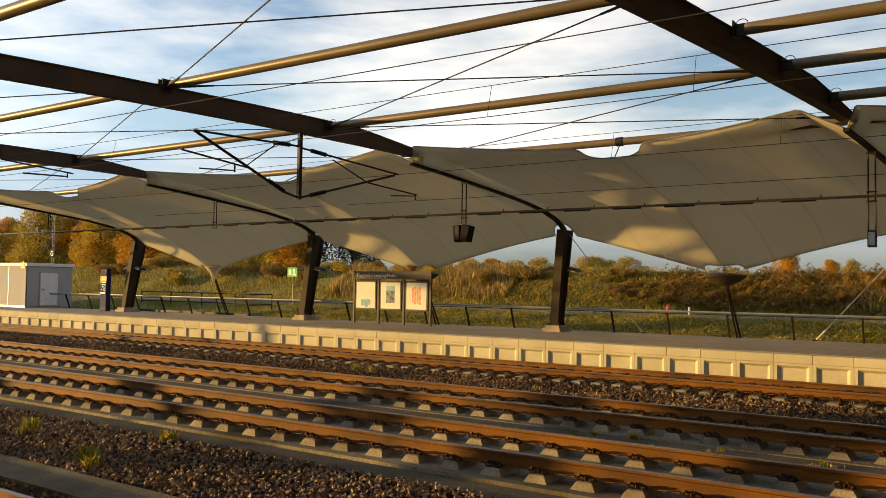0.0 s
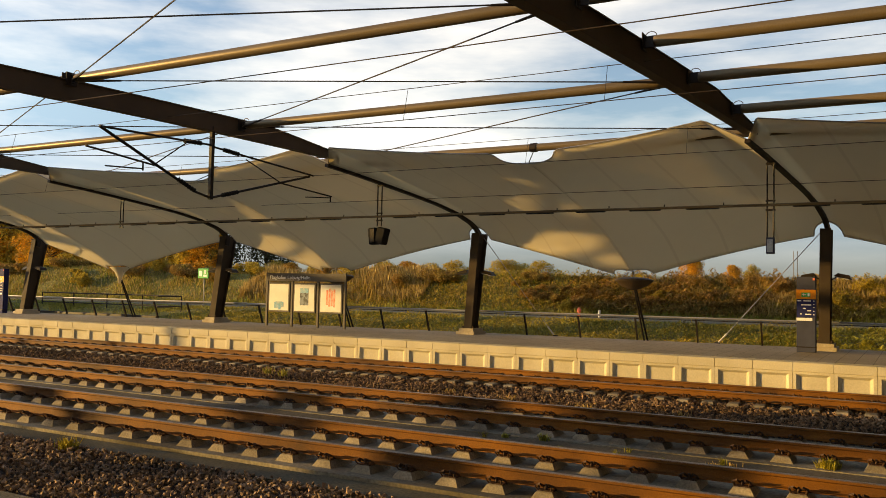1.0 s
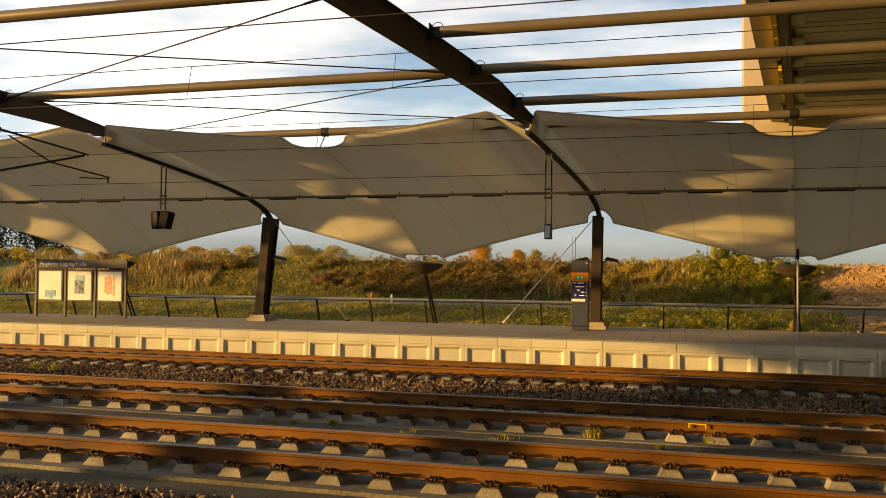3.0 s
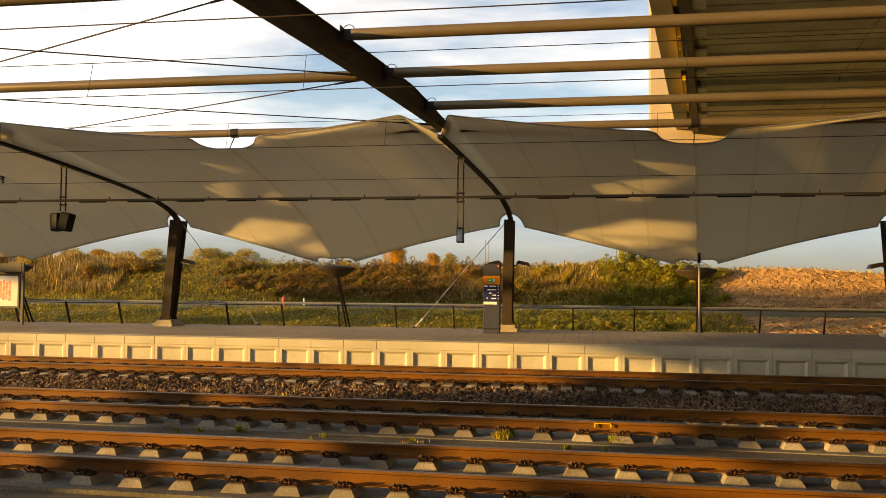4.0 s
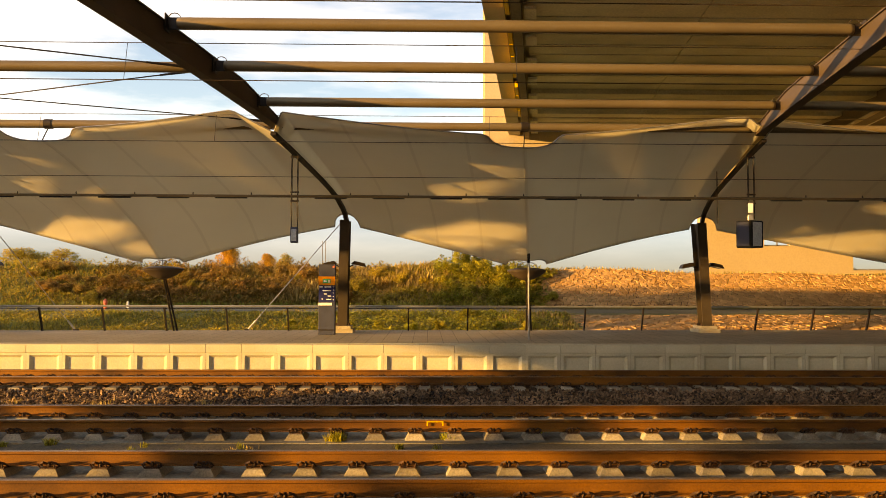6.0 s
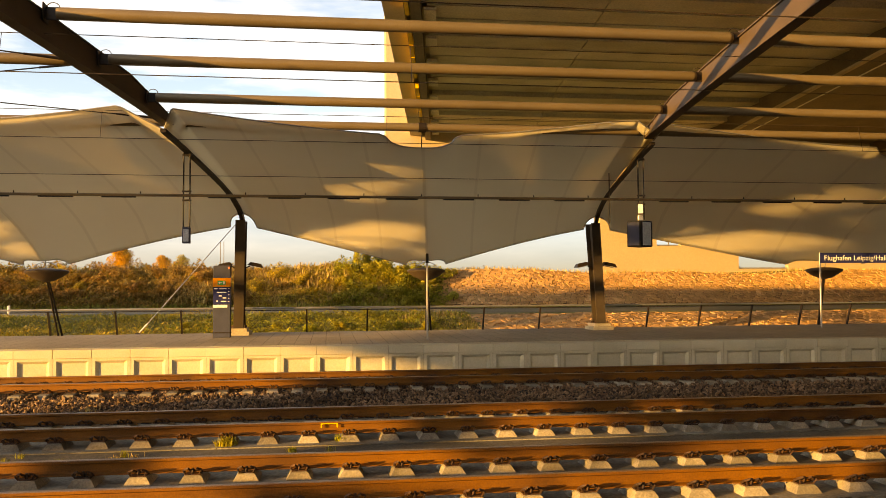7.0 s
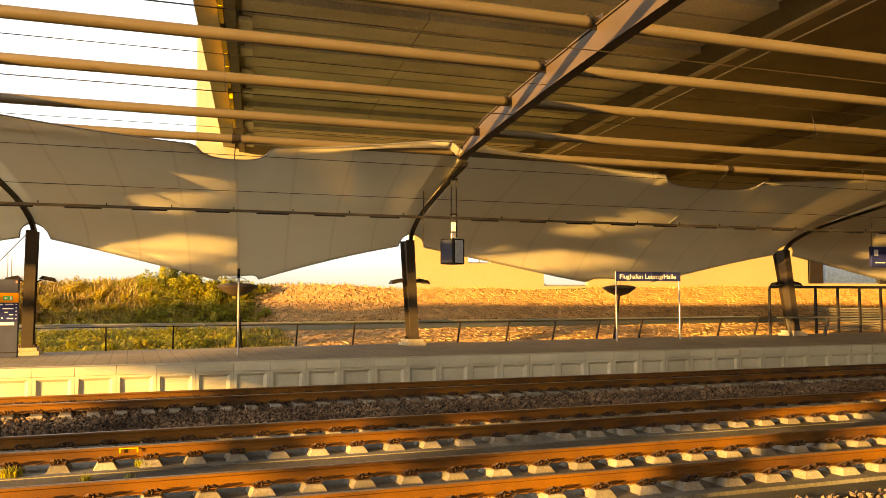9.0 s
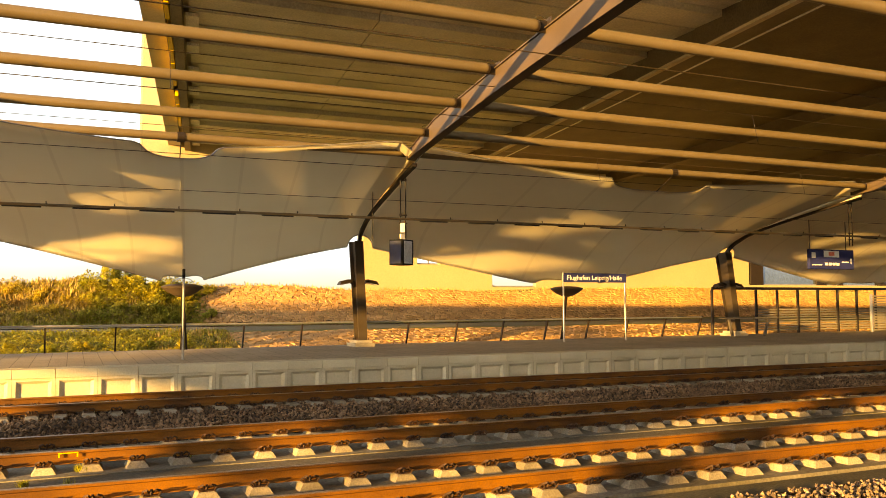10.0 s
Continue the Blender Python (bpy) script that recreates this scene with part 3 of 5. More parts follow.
def column_parts(t, xc, near=False):
    """Leaning I-section column with foot, base plate, lamps; mirrored for the near platform."""
    y0 = yc(xc)

    def P(dy, z, dx=0.0):
        y = y0 + dy
        yy = 2 * AXIS - y if near else y
        return (gx(xc, 2 * AXIS - y0 if near else y0) + dx, yy, z)

    lean = lambda z: 0.57 * (z - 0.7) / 3.3
    foot = bmesh.new()
    for hw, d0, d1, za, zb in ((0.34, -0.42, 0.50, 0.53, 0.66), (0.27, -0.35, 0.42, 0.66, 0.76)):
        ring = lambda z: [P(d0, z, -hw), P(d0, z, hw), P(d1, z, hw), P(d1, z, -hw)]
        ribbon([ring(za), ring(zb)], foot)
    bmesh.ops.recalc_face_normals(foot, faces=foot.faces)
    part("footing", foot, CONC_FOOT, t, "stepped concrete footing")
    for nm, d0, d1, hw in (("front_flange", -0.30, -0.272, 0.15), ("back_flange", 0.272, 0.30, 0.15), ("web", -0.272, 0.272, 0.014)):
        secs = []
        for z, g in ((0.76, 0.80), (2.4, 0.98), (4.10, 1.16)):
            secs.append([P(lean(z) + d0 * g, z, -hw), P(lean(z) + d0 * g, z, hw), P(lean(z) + d1 * g, z, hw), P(lean(z) + d1 * g, z, -hw)])
        bm = ribbon(secs)
        bmesh.ops.recalc_face_normals(bm, faces=bm.faces)
        part(nm, bm, COLUMN, t)
    for dx in (-0.13, 0.13):
        for dy in (-0.2, 0.2):
            p = P(dy, 0.755, dx * 1.5)
            part("anchor_bolt", sweep([p, (p[0], p[1], 0.84)], 0.024, 6), CLIP, t)
    if near:
        return
    for s in (-1, 1):
        c = P(lean(2.62), 2.66, s * 0.46)
        bm = bmesh.new()
        vs2 = [bm.verts.new((c[0] + a, c[1] + bq, c[2] + cz)) for a, bq, cz in ((-0.24, -0.2, -0.01), (0.24, -0.2, -0.01), (0.24, 0.2, -0.01), (-0.24, 0.2, -0.01), (-0.16, -0.14, 0.10), (0.16, -0.14, 0.10), (0.16, 0.14, 0.10), (-0.16, 0.14, 0.10))]
        for q in ((3, 2, 1, 0), (4, 5, 6, 7), (0, 1, 5, 4), (1, 2, 6, 5), (2, 3, 7, 6), (3, 0, 4, 7)):
            bm.faces.new([vs2[i] for i in q])
        bmesh.ops.rotate(bm, verts=bm.verts, cent=c, matrix=Matrix.Rotation(radians(s * 12), 3, "Y"))
        lam = part("floodlight", bm, STEEL, t, "small dark floodlight on a bracket")
        bm = box(c[0] - 0.17, c[0] + 0.17, c[1] - 0.14, c[1] + 0.14, c[2] - 0.03, c[2] - 0.011)
        bmesh.ops.rotate(bm, verts=bm.verts, cent=c, matrix=Matrix.Rotation(radians(s * 12), 3, "Y"))
        part("lens", bm, LAMP_GLASS, lam)
        part("bracket", sweep([P(lean(2.6), 2.6, s * 0.15), (c[0] - s * 0.16, c[1], c[2] + 0.02)], 0.022, 6), STEEL, t)


def girder_skin(xc, ya, yb, w, z0, z1, step=0.8):
    n = max(2, int(abs(yb - ya) / step))
    out = bmesh.new()
    secs = []
    for i in range(n + 1):
        y = ya + (yb - ya) * i / n
        zb = beam_low(y)
        x = gx(xc, y) - 0.03
        g = min(1.0, 0.45 + 0.55 * min(abs(y - ya), abs(y - yb)) / 2.4)
        h0, h1 = zb - 0.02 + z0 * g, zb - 0.02 + z1 * g
        secs.append([(x - w, y, h0), (x + w, y, h0), (x + w, y, h1), (x - w, y, h1)])
    ribbon(secs, out)
    bmesh.ops.recalc_face_normals(out, faces=out.faces)
    return out


def arm_skin(xc, near=False):
    """The bent arm: a flat-sided bar that thins from the column's head to the girder."""
    pts = []
    for i in range(33):
        o, z = arm_at(i / 32)
        pts.append((o, z))
    pts = [(0.52, 3.70), (0.56, 3.88)] + pts
    secs = []
    for i, (o, z) in enumerate(pts):
        a, c = pts[max(0, i - 1)], pts[min(len(pts) - 1, i + 1)]
        d = Vector((c[0] - a[0], c[1] - a[1])).normalized()
        k = i / (len(pts) - 1)
        deep, wide = 0.21 - 0.10 * min(1, k * 1.8), 0.06
        ring = []
        for sx, e in ((-1, -0.03), (1, -0.03), (1, -deep), (-1, -deep)):
            y, zz = yc(xc) + o + d.y * e, z - d.x * e
            y = 2 * AXIS - y if near else y
            ring.append((gx(xc, y) + sx * wide, y, zz))
        secs.append(ring)
    bm = ribbon(secs)
    bmesh.ops.recalc_face_normals(bm, faces=bm.faces)
    return bm


FRAMES = {}
NEAR_FROM = -37.0
for xc in COLS:
    t = thing("canopy_frame", (xc, yc(xc), 0.55), "dark brown steel portal with leaning column and bent arm", "canopy frame", "canopy frames over the tracks")
    FRAMES[xc] = t
    column_parts(t, xc)
    part("bent_arm", arm_skin(xc), STEEL, t)
    yend = yc(xc) - 6.9
    part("girder", girder_skin(xc, yend, 2 * AXIS - yend, 0.078, 0.025, 0.43), BEAM, t, "brown arched steel box girder spanning the tracks")
    part("bottom_flange", girder_skin(xc, yend, 2 * AXIS - yend, 0.11, 0.0, 0.025), BEAM, t)
    part("top_flange", girder_skin(xc, yend, 2 * AXIS - yend, 0.11, 0.43, 0.455), BEAM, t)
    g2 = bmesh.new()
    x, y, z = gx(xc, yend), yend, beam_low(yend)
    ribbon([[(x - 0.13, y - 0.02, z - 0.02), (x + 0.13, y - 0.02, z - 0.02), (x + 0.13, y - 0.02, z + 0.20), (x - 0.13, y - 0.02, z + 0.20)],
            [(x - 0.13, y + 0.03, z - 0.02), (x + 0.13, y + 0.03, z - 0.02), (x + 0.13, y + 0.03, z + 0.20), (x - 0.13, y + 0.03, z + 0.20)]], g2)
    bmesh.ops.recalc_face_normals(g2, faces=g2.faces)
    part("end_plate", g2, STEEL, t)
    # near half, standing on the camera's platform
    if xc > NEAR_FROM:
        column_parts(t, xc, True)
        part("bent_arm", arm_skin(xc, True), STEEL, t)
    else:
        yn = 2 * AXIS - yend
        part("near_post", sweep([(gx(xc, yn), yn, -0.3), (gx(xc, yn), yn, beam_low(yn) + 0.2)], 0.14, 10), STEEL, t)

TUBES_FEW = (10.4, 14.9, 19.4)
TUBES_ALL = (10.45, 12.75, 14.8, 17.3, 19.4)
for xa, xb in zip(COLS, COLS[1:]):
    rows_y = TUBES_ALL if xa > -3 else TUBES_FEW
    ys = sorted(set([y for y in rows_y] + [round(2 * AXIS - y, 2) for y in rows_y[1:]]))
    for y in ys:
        if xa < -30 and y < 4.5:
            continue
        z = tube_z(y)
        p0, p1 = gx(xa, y) + 0.12, gx(xb, y) - 0.12
        t = thing("purlin_tube", ((p0 + p1) / 2, y, z), "long bronze-painted round steel tube between girders", "steel tube", "canopy tubes")
        bm = sweep([(p0 + 0.11, y, z), (p0 + 0.12, y, z), (p0 + 0.20, y, z), (p1 - 0.20, y, z), (p1 - 0.12, y, z), (p1 - 0.11, y, z)], [0.05, 0.085, 0.10, 0.10, 0.085, 0.05], 24)
        part("tube", bm, TUBE, t, smooth=True)
        for s, px in ((1, p0), (-1, p1)):
            fk = box(min(px - s * 0.06, px + s * 0.26), max(px - s * 0.06, px + s * 0.26), y - 0.012, y + 0.012, z - 0.10, z + 0.10, 0.004)
            box(min(px - s * 0.06, px - s * 0.04), max(px - s * 0.06, px - s * 0.04), y - 0.13, y + 0.13, z - 0.14, z + 0.14, 0.004, fk)
            part("fork_plate", fk, STEEL, t)
            loop = sweep([(px + s * (0.05 + 0.10 * math.cos(a)), y + 0.05, z + 0.10 + 0.09 * math.sin(a)) for a in [k * math.pi / 6 for k in range(7)]], 0.008, 5)
            part("cable_loop", loop, WIRE, t)

# crossed stay cables in the open bays
for xa, xb in zip(COLS[:4], COLS[1:5]):
    for y0, y1 in ((5.5, 10.4), (10.4, 14.9), (14.9, 19.1)):
        for ya, yb in ((y0, y1), (y1, y0)):
            za = tube_z(min(ya, 18.4)) - 0.03
            zb = tube_z(min(yb, 18.4)) - 0.03
            p0, p1 = Vector((gx(xa, ya) + 0.1, ya, za)), Vector((gx(xb, yb) - 0.1, yb, zb))
            d = (p1 - p0).normalized()
            t = thing("bracing_cable", p0, "thin steel bracing cable with socket ends", "cable", "bracing cables")
            part("cable", sweep([p0, p1], 0.013, 6), WIRE, t)
            part("socket", sweep([p1 - d * 1.1, p1 - d * 0.1], [0.02, 0.035], 8), STEEL, t)
            part("socket", sweep([p0 + d * 0.1, p0 + d * 1.1], [0.035, 0.02], 8), STEEL, t)


def smooth_w(w):
    return math.sin(math.pi / 2 * w)


def membrane(xa, xb, near=False):
    """Fabric sail between two arms, drawn down at its middle to an anchor post."""
    us = sorted(set([i / 80 for i in range(81)] + [0.5 + k * 0.004 for k in range(-16, 17)] + [k * 0.004 for k in range(14)] + [0.915] + [1 - k * 0.004 for k in range(14)]))
    NV = 22
    tip = 0.17 if xb < 5 else 0.08
    notch, soft = 1.0, 0.05 if xb - xa < 14 else 0.22
    xm = (xa + xb) / 2
    rows_, low_pts, up_pts = [], [], []
    for u in us:
        w = (math.hypot(1, soft) - math.hypot(2 * u - 1, soft)) / (math.hypot(1, soft) - soft)
        xc = xa + (xb - xa) * u
        y0 = yc(xc)
        low_cut = up_cut = 0.0
        # lower edge
        lo_dy, lo_z = 0.57 - 0.44 * w, 3.97 - 1.38 * ((0.90 * w + 0.10 * w * w) if u < 0.5 else (0.68 * w + 0.32 * w * w))
        head_cut = math.sqrt(max(0, 1 - (w / 0.075) ** 2)) if w < 0.075 else 0.0
        if w > 0.885:
            low_cut = math.sqrt(max(0, 1 - ((1 - w) / 0.075) ** 2))
        # upper edge
        up_dy = -7.15 + 0.60 * smooth_w(w)
        up_z = 5.54 - 0.10 * smooth_w(w)
        if w > 0.885:
            k = math.sqrt(max(0, 1 - ((1 - w) / 0.115) ** 2))
            up_cut = k * notch
        row = []
        for j in range(NV + 1):
            v = j / NV
            ady, az = arm_at(v)
            chord_y, chord_z = 0.57 + (-7.2 - 0.57) * v, 4.02 + (5.58 - 4.02) * v
            by, bz = ady - chord_y, az - chord_z
            k = 1 - 0.45 * smooth_w(w)
            if u > 0.5:
                local = (0.42 + 0.65 * min(1.0, (1 - w) / 0.83) ** 1.25) * min(1.0, (w / tip) if xb < 5 else 0.45 + 0.55 * w / tip)
            else:
                local = (0.42 + 0.52 * min(1.0, (1 - w) / 0.955) ** 1.4) * min(1.0, w / 0.045)
            local *= v ** 1.5
            y = y0 + lo_dy + (up_dy - lo_dy) * v + by * (1 - 0.6 * w) - 0.35 * local
            z = lo_z + (up_z - lo_z) * v + bz * k + 0.46 * local + 0.10 * math.sin(math.pi * v) * math.sin(math.pi * min(1, w)) * 0.6
            y += 0.30 * up_cut * v ** 9 - 0.28 * low_cut * (1 - v) ** 9 - 0.35 * head_cut * (1 - v) ** 6
            z += 0.22 * low_cut * (1 - v) ** 9 - 0.24 * up_cut * v ** 9 + 0.36 * head_cut * (1 - v) ** 6
            yy = 2 * AXIS - y if near else y
            row.append((gx(xc, yy), yy, z))
        rows_.append(row)
        low_pts.append(row[0])
        up_pts.append(row[-1])
    t = thing("membrane_canopy", (gx(xm, yc(xm)), 2 * AXIS - yc(xm) if near else yc(xm), 3.0), "cream stretched fabric canopy drawn down at its middle", "canopy", "fabric canopies")
    bm = bmesh.new()
    uvl = bm.loops.layers.uv.new("UVMap")
    grid = [[bm.verts.new(p) for p in r] for r in rows_]
    for i in range(len(us) - 1):
        for j in range(NV):
            q = (grid[i][j], grid[i + 1][j], grid[i + 1][j + 1], grid[i][j + 1])
            f = bm.faces.new(q)
            f.smooth = True
            for lp, (uu, jj) in zip(f.loops, ((us[i], j), (us[i + 1], j), (us[i + 1], j + 1), (us[i], j + 1))):
                lp[uvl].uv = (uu, jj / NV)
    ob = part("fabric", bm, FABRIC, t)
    so = ob.modifiers.new("thickness", "SOLIDIFY")
    so.thickness = 0.012
    part("lower_edge_cable", sweep(low_pts, 0.016, 6), GALV, t)
    part("upper_edge_cable", sweep(up_pts, 0.016, 6), GALV, t)
    i = us.index(0.5)
    part("middle_seam", sweep([(p[0], p[1], p[2] - 0.012) for p in rows_[i]], 0.006, 5), FABRIC, t, "doubled fabric seam")
    # ring joint at the tube
    p = up_pts[i]
    s = -1 if near else 1
    ry = 2 * AXIS - 19.4 if near else 19.4
    part("ring_clamp", sweep([(p[0] - 0.09, ry, 5.86), (p[0] + 0.09, ry, 5.86)], 0.118, 14), STEEL, t)
    part("clamp_link", sweep([(p[0], ry, 5.78), (p[0], p[1], p[2])], 0.014, 6), STEEL, t)
    return t


for xa, xb in zip(COLS[1:], COLS[2:]):
    membrane(xa, xb)
    if xa > NEAR_FROM:
        membrane(xa, xb, True)


def anchor_post(xm, near=False):
    y0 = yc(xm)
    yb, yt = y0 + 0.95, y0 + 0.20
    if near:
        yb, yt = 2 * AXIS - yb, 2 * AXIS - yt
    xb_ = gx(xm, yb) + 0.1
    xt = gx(xm, yt)
    t = thing("anchor_post", (xb_, yb, 0.55), "leaning steel anchor post under the drawn-down fabric", "anchor post", "membrane anchor posts")
    for s in (-0.05, 0.05):
        part("strut", sweep([(xb_ + s, yb + s * 0.6, 0.5), (xt + s * 0.4, yt, 2.40)], 0.032, 8), STEEL, t)
    if xm < -28:
        part("funnel", lathe([(0.05, -0.42), (0.09, -0.20), (0.20, 0.05), (0.42, 0.28), (0.43, 0.30), (0.18, 0.10)], (xt, yt, 2.48), 20), FABRIC, t, "pale fabric funnel", smooth=True)
    else:
        part("disc", lathe([(0.05, -0.29), (0.22, -0.25), (0.42, -0.15), (0.58, -0.03), (0.63, 0.02), (0.60, 0.05), (0.40, 0.10), (0.15, 0.12)], (xt, yt, 2.48), 28), BEAM, t, "shallow dark metal drip disc", smooth=True)
    part("ring", sweep([(xt + 0.34 * math.cos(a), yt - 0.1, 2.56 + 0.22 * math.sin(a)) for a in [k * math.pi / 10 for k in range(11)]], 0.012, 6), GALV, t)
    part("tie_rod", sweep([(xt, yt, 2.5), (xt, yt - 0.2, 2.95)], 0.015, 6), GALV, t)


for xa, xb in zip(COLS[1:-1], COLS[2:-1]):
    anchor_post((xa + xb) / 2)
    if xa > NEAR_FROM:
        anchor_post((xa + xb) / 2, True)


def stay(name, p0, p1, label):
    t = thing(name, p1, label, "cable", "stay cables")
    part("cable", sweep([p0, p1], 0.014, 6), GALV, t)
    part("turnbuckle", sweep([Vector(p1) + (Vector(p0) - Vector(p1)) * 0.02, Vector(p1) + (Vector(p0) - Vector(p1)) * 0.10], 0.03, 8), GALV, t)
    part("ground_plate", box(p1[0] - 0.08, p1[0] + 0.08, p1[1] - 0.05, p1[1] + 0.05, p1[2] - 0.1, p1[2] + 0.06), STEEL, t)


stay("stay_cable", (-2.0, yc(-1.85) + 0.6, 4.02), (-5.16, 27.2, 0.5), "thin stay cable from column head to ground")
stay("stay_cable", (-12.95, yc(-13.1) + 0.6, 3.95), (-10.66, 27.0, 0.5), "thin stay cable from column head to ground")

# ---- overhead line ----
def wire(name, y, z, r, label, sag=0.0, x0=XA, x1=XB):
    bm = sweep([(x0 + (x1 - x0) * i / 60, y, z - (sag * math.sin(math.pi * ((x0 + (x1 - x0) * i / 60 + 13.1) / 11.5)) ** 2 if sag else 0)) for i in range(61)], r, 6)
    return solo(name, bm, COPPER, label, "wire", "overhead wires")


for yk in (12.6, 18.4):
    wire("contact_wire", yk, 5.30, 0.008, "thin copper contact wire over the track")
    wire("carrier_wire", yk + 0.15, 5.94, 0.007, "thin carrier wire above the contact wire")
    for x in (-27.0, -20.3, -8.1, -4.1, 2.2, 14.0, 21.5):
        solo("dropper", sweep([(x, yk, 5.30), (x, yk + 0.15, 5.94)], 0.005, 5), WIRE, "thin vertical dropper between two wires", "wire", "droppers")
wire("feeder_wire", 8.75, 5.30, 0.008, "thin copper contact wire over the near track")
wire("signal_cable", 20.8, 4.80, 0.008, "thin dark cable under the fabric canopy")


def cantilever_set():
    x, y = -14.55, 14.08
    t = thing("catenary_mast", (x, y, 5.75), "dark drop mast with insulated cantilever arms under the girder", "catenary mast")
    part("drop_post", box(x - 0.05, x + 0.05, y - 0.05, y + 0.05, 4.15, 5.95, 0.008), STEEL, t)
    for pts, r in ((((10.82, 5.37), (13.6, 4.28)), 0.035), (((13.6, 4.28), (14.03, 4.2)), 0.03), (((10.82, 5.37), (14.03, 5.48)), 0.026), (((14.13, 5.45), (18.07, 5.24)), 0.026),
                   (((14.13, 4.2), (17.9, 5.2)), 0.03), (((15.3, 5.3), (16.7, 4.86)), 0.018), (((16.7, 4.86), (18.95, 4.74)), 0.022), (((17.75, 4.60), (18.9, 4.70)), 0.016),
                   (((10.5, 4.90), (12.35, 4.74)), 0.022), (((11.0, 4.55), (12.0, 4.62)), 0.016), (((11.6, 5.05), (12.3, 4.80)), 0.018), (((12.35, 4.78), (13.3, 5.44)), 0.015), (((18.9, 4.58), (18.9, 4.76)), 0.02), (((12.0, 4.58), (12.0, 4.76)), 0.02)):
        part("arm", sweep([(x, a, c) for a, c in pts], r, 8), STEEL, t)
    for (a, c), (a2, c2) in (((13.05, 4.51), (13.55, 4.31)), ((14.5, 4.3), (15.0, 4.43)), ((13.2, 5.45), (13.7, 5.47)), ((14.5, 5.43), (15.0, 5.40))):
        bm = bmesh.new()
        pts = [Vector((x, a + (a2 - a) * k / 12, c + (c2 - c) * k / 12)) for k in range(13)]
        sweep(pts, [0.035 if k % 2 else 0.06 for k in range(13)], 10, bm)
        part("insulator", bm, BLACK, t, "ribbed dark insulator")


cantilever_set()
t = thing("overhead_line_bracket", (-26.0, 13.5, 6.4), "dark steel bracket holding the overhead wire", "line bracket")
for pts in (((12.3, 5.75), (14.7, 5.58)), ((13.0, 5.40), (14.5, 5.46)), ((14.5, 5.42), (14.5, 5.62)), ((12.3, 5.75), (12.3, 6.2))):
    part("arm", sweep([(-25.6, a, c) for a, c in pts], 0.025, 8), STEEL, t)

# ---- long lighting rail under the fabric ----
LRY, LRZ = 20.3, 4.25
light_rail = thing("lighting_rail", (0, LRY, LRZ), "long slim bronze lighting rail hung under the canopy", "lighting rail")
for xa, xb in zip(COLS, COLS[1:]):
    x0, x1 = gx(xa, LRY), gx(xb, LRY)
    part("rail_length", sweep([(x0, LRY, LRZ), (x1, LRY, LRZ)], 0.035, 8), TUBE, light_rail)
    n = int((x1 - x0) / 1.45)
    for k in range(n):
        xk = x0 + 0.5 + k * 1.45
        part("light_strip", box(xk, xk + 0.80, LRY - 0.026, LRY + 0.026, LRZ - 0.062, LRZ - 0.032, 0.005), BLACK, light_rail)
        part("rail_clip", sweep([(xk + 0.9, LRY, LRZ + 0.03), (xk + 0.9, LRY, LRZ + 0.09)], 0.014, 6), STEEL, light_rail)


def hanger(xc, lower):
    x = gx(xc, LRY)
    k = min(range(25), key=lambda i: abs(yc(xc) + arm_at(i / 24)[0] - LRY))
    zt = arm_at(k / 24)[1] - 0.1
    t = thing("rail_hanger", (x, LRY, zt), "twin-rod steel hanger with a fitting at its foot", "hanger", "lighting rail hangers")
    for s in (-0.075, 0.075):
        part("rod", sweep([(x + s, LRY, zt), (x + s, LRY, lower)], 0.019, 6), STEEL, t)
    for z in (zt - 0.05, LRZ + 0.1, LRZ - 0.12):
        part("cross_bar", box(x - 0.11, x + 0.11, LRY - 0.02, LRY + 0.02, z - 0.02, z + 0.02, 0.005), STEEL, t)
    return t, x


for xc in COLS:
    low = {-13.1: 3.95, 9.75: 3.72, -1.85: 3.45}.get(xc, 3.9 if xc > 20 else LRZ - 0.1)
    t, x = hanger(xc, low)
    if xc == -1.85:
        bm = box(x - 0.09, x + 0.09, LRY - 0.09, LRY + 0.09, 3.08, 3.47, 0.012)
        part("downlight", bm, SLATE, t, "square dark metal downlight")
        part("lens", box(x - 0.065, x + 0.065, LRY - 0.095, LRY - 0.088, 3.12, 3.42), LAMP_GLASS, t)
    elif xc == -13.1:
        for s, w in ((-0.14, 0.15), (0.14, 0.17)):
            bm = box(x + s - w, x + s + w * 0.8, LRY - 0.17, LRY + 0.15, 3.40, 3.90, 0.03)
            bmesh.ops.rotate(bm, verts=bm.verts, cent=(x + s, LRY, 3.65), matrix=Matrix.Rotation(radians(14 if s > 0 else -6), 3, "Y"))
            fl = part("loudspeaker", bm, BLACK, t, "black boxy loudspeaker")
        part("grille", box(x - 0.20, x - 0.06, LRY - 0.19, LRY - 0.175, 3.46, 3.86), STEEL, t)

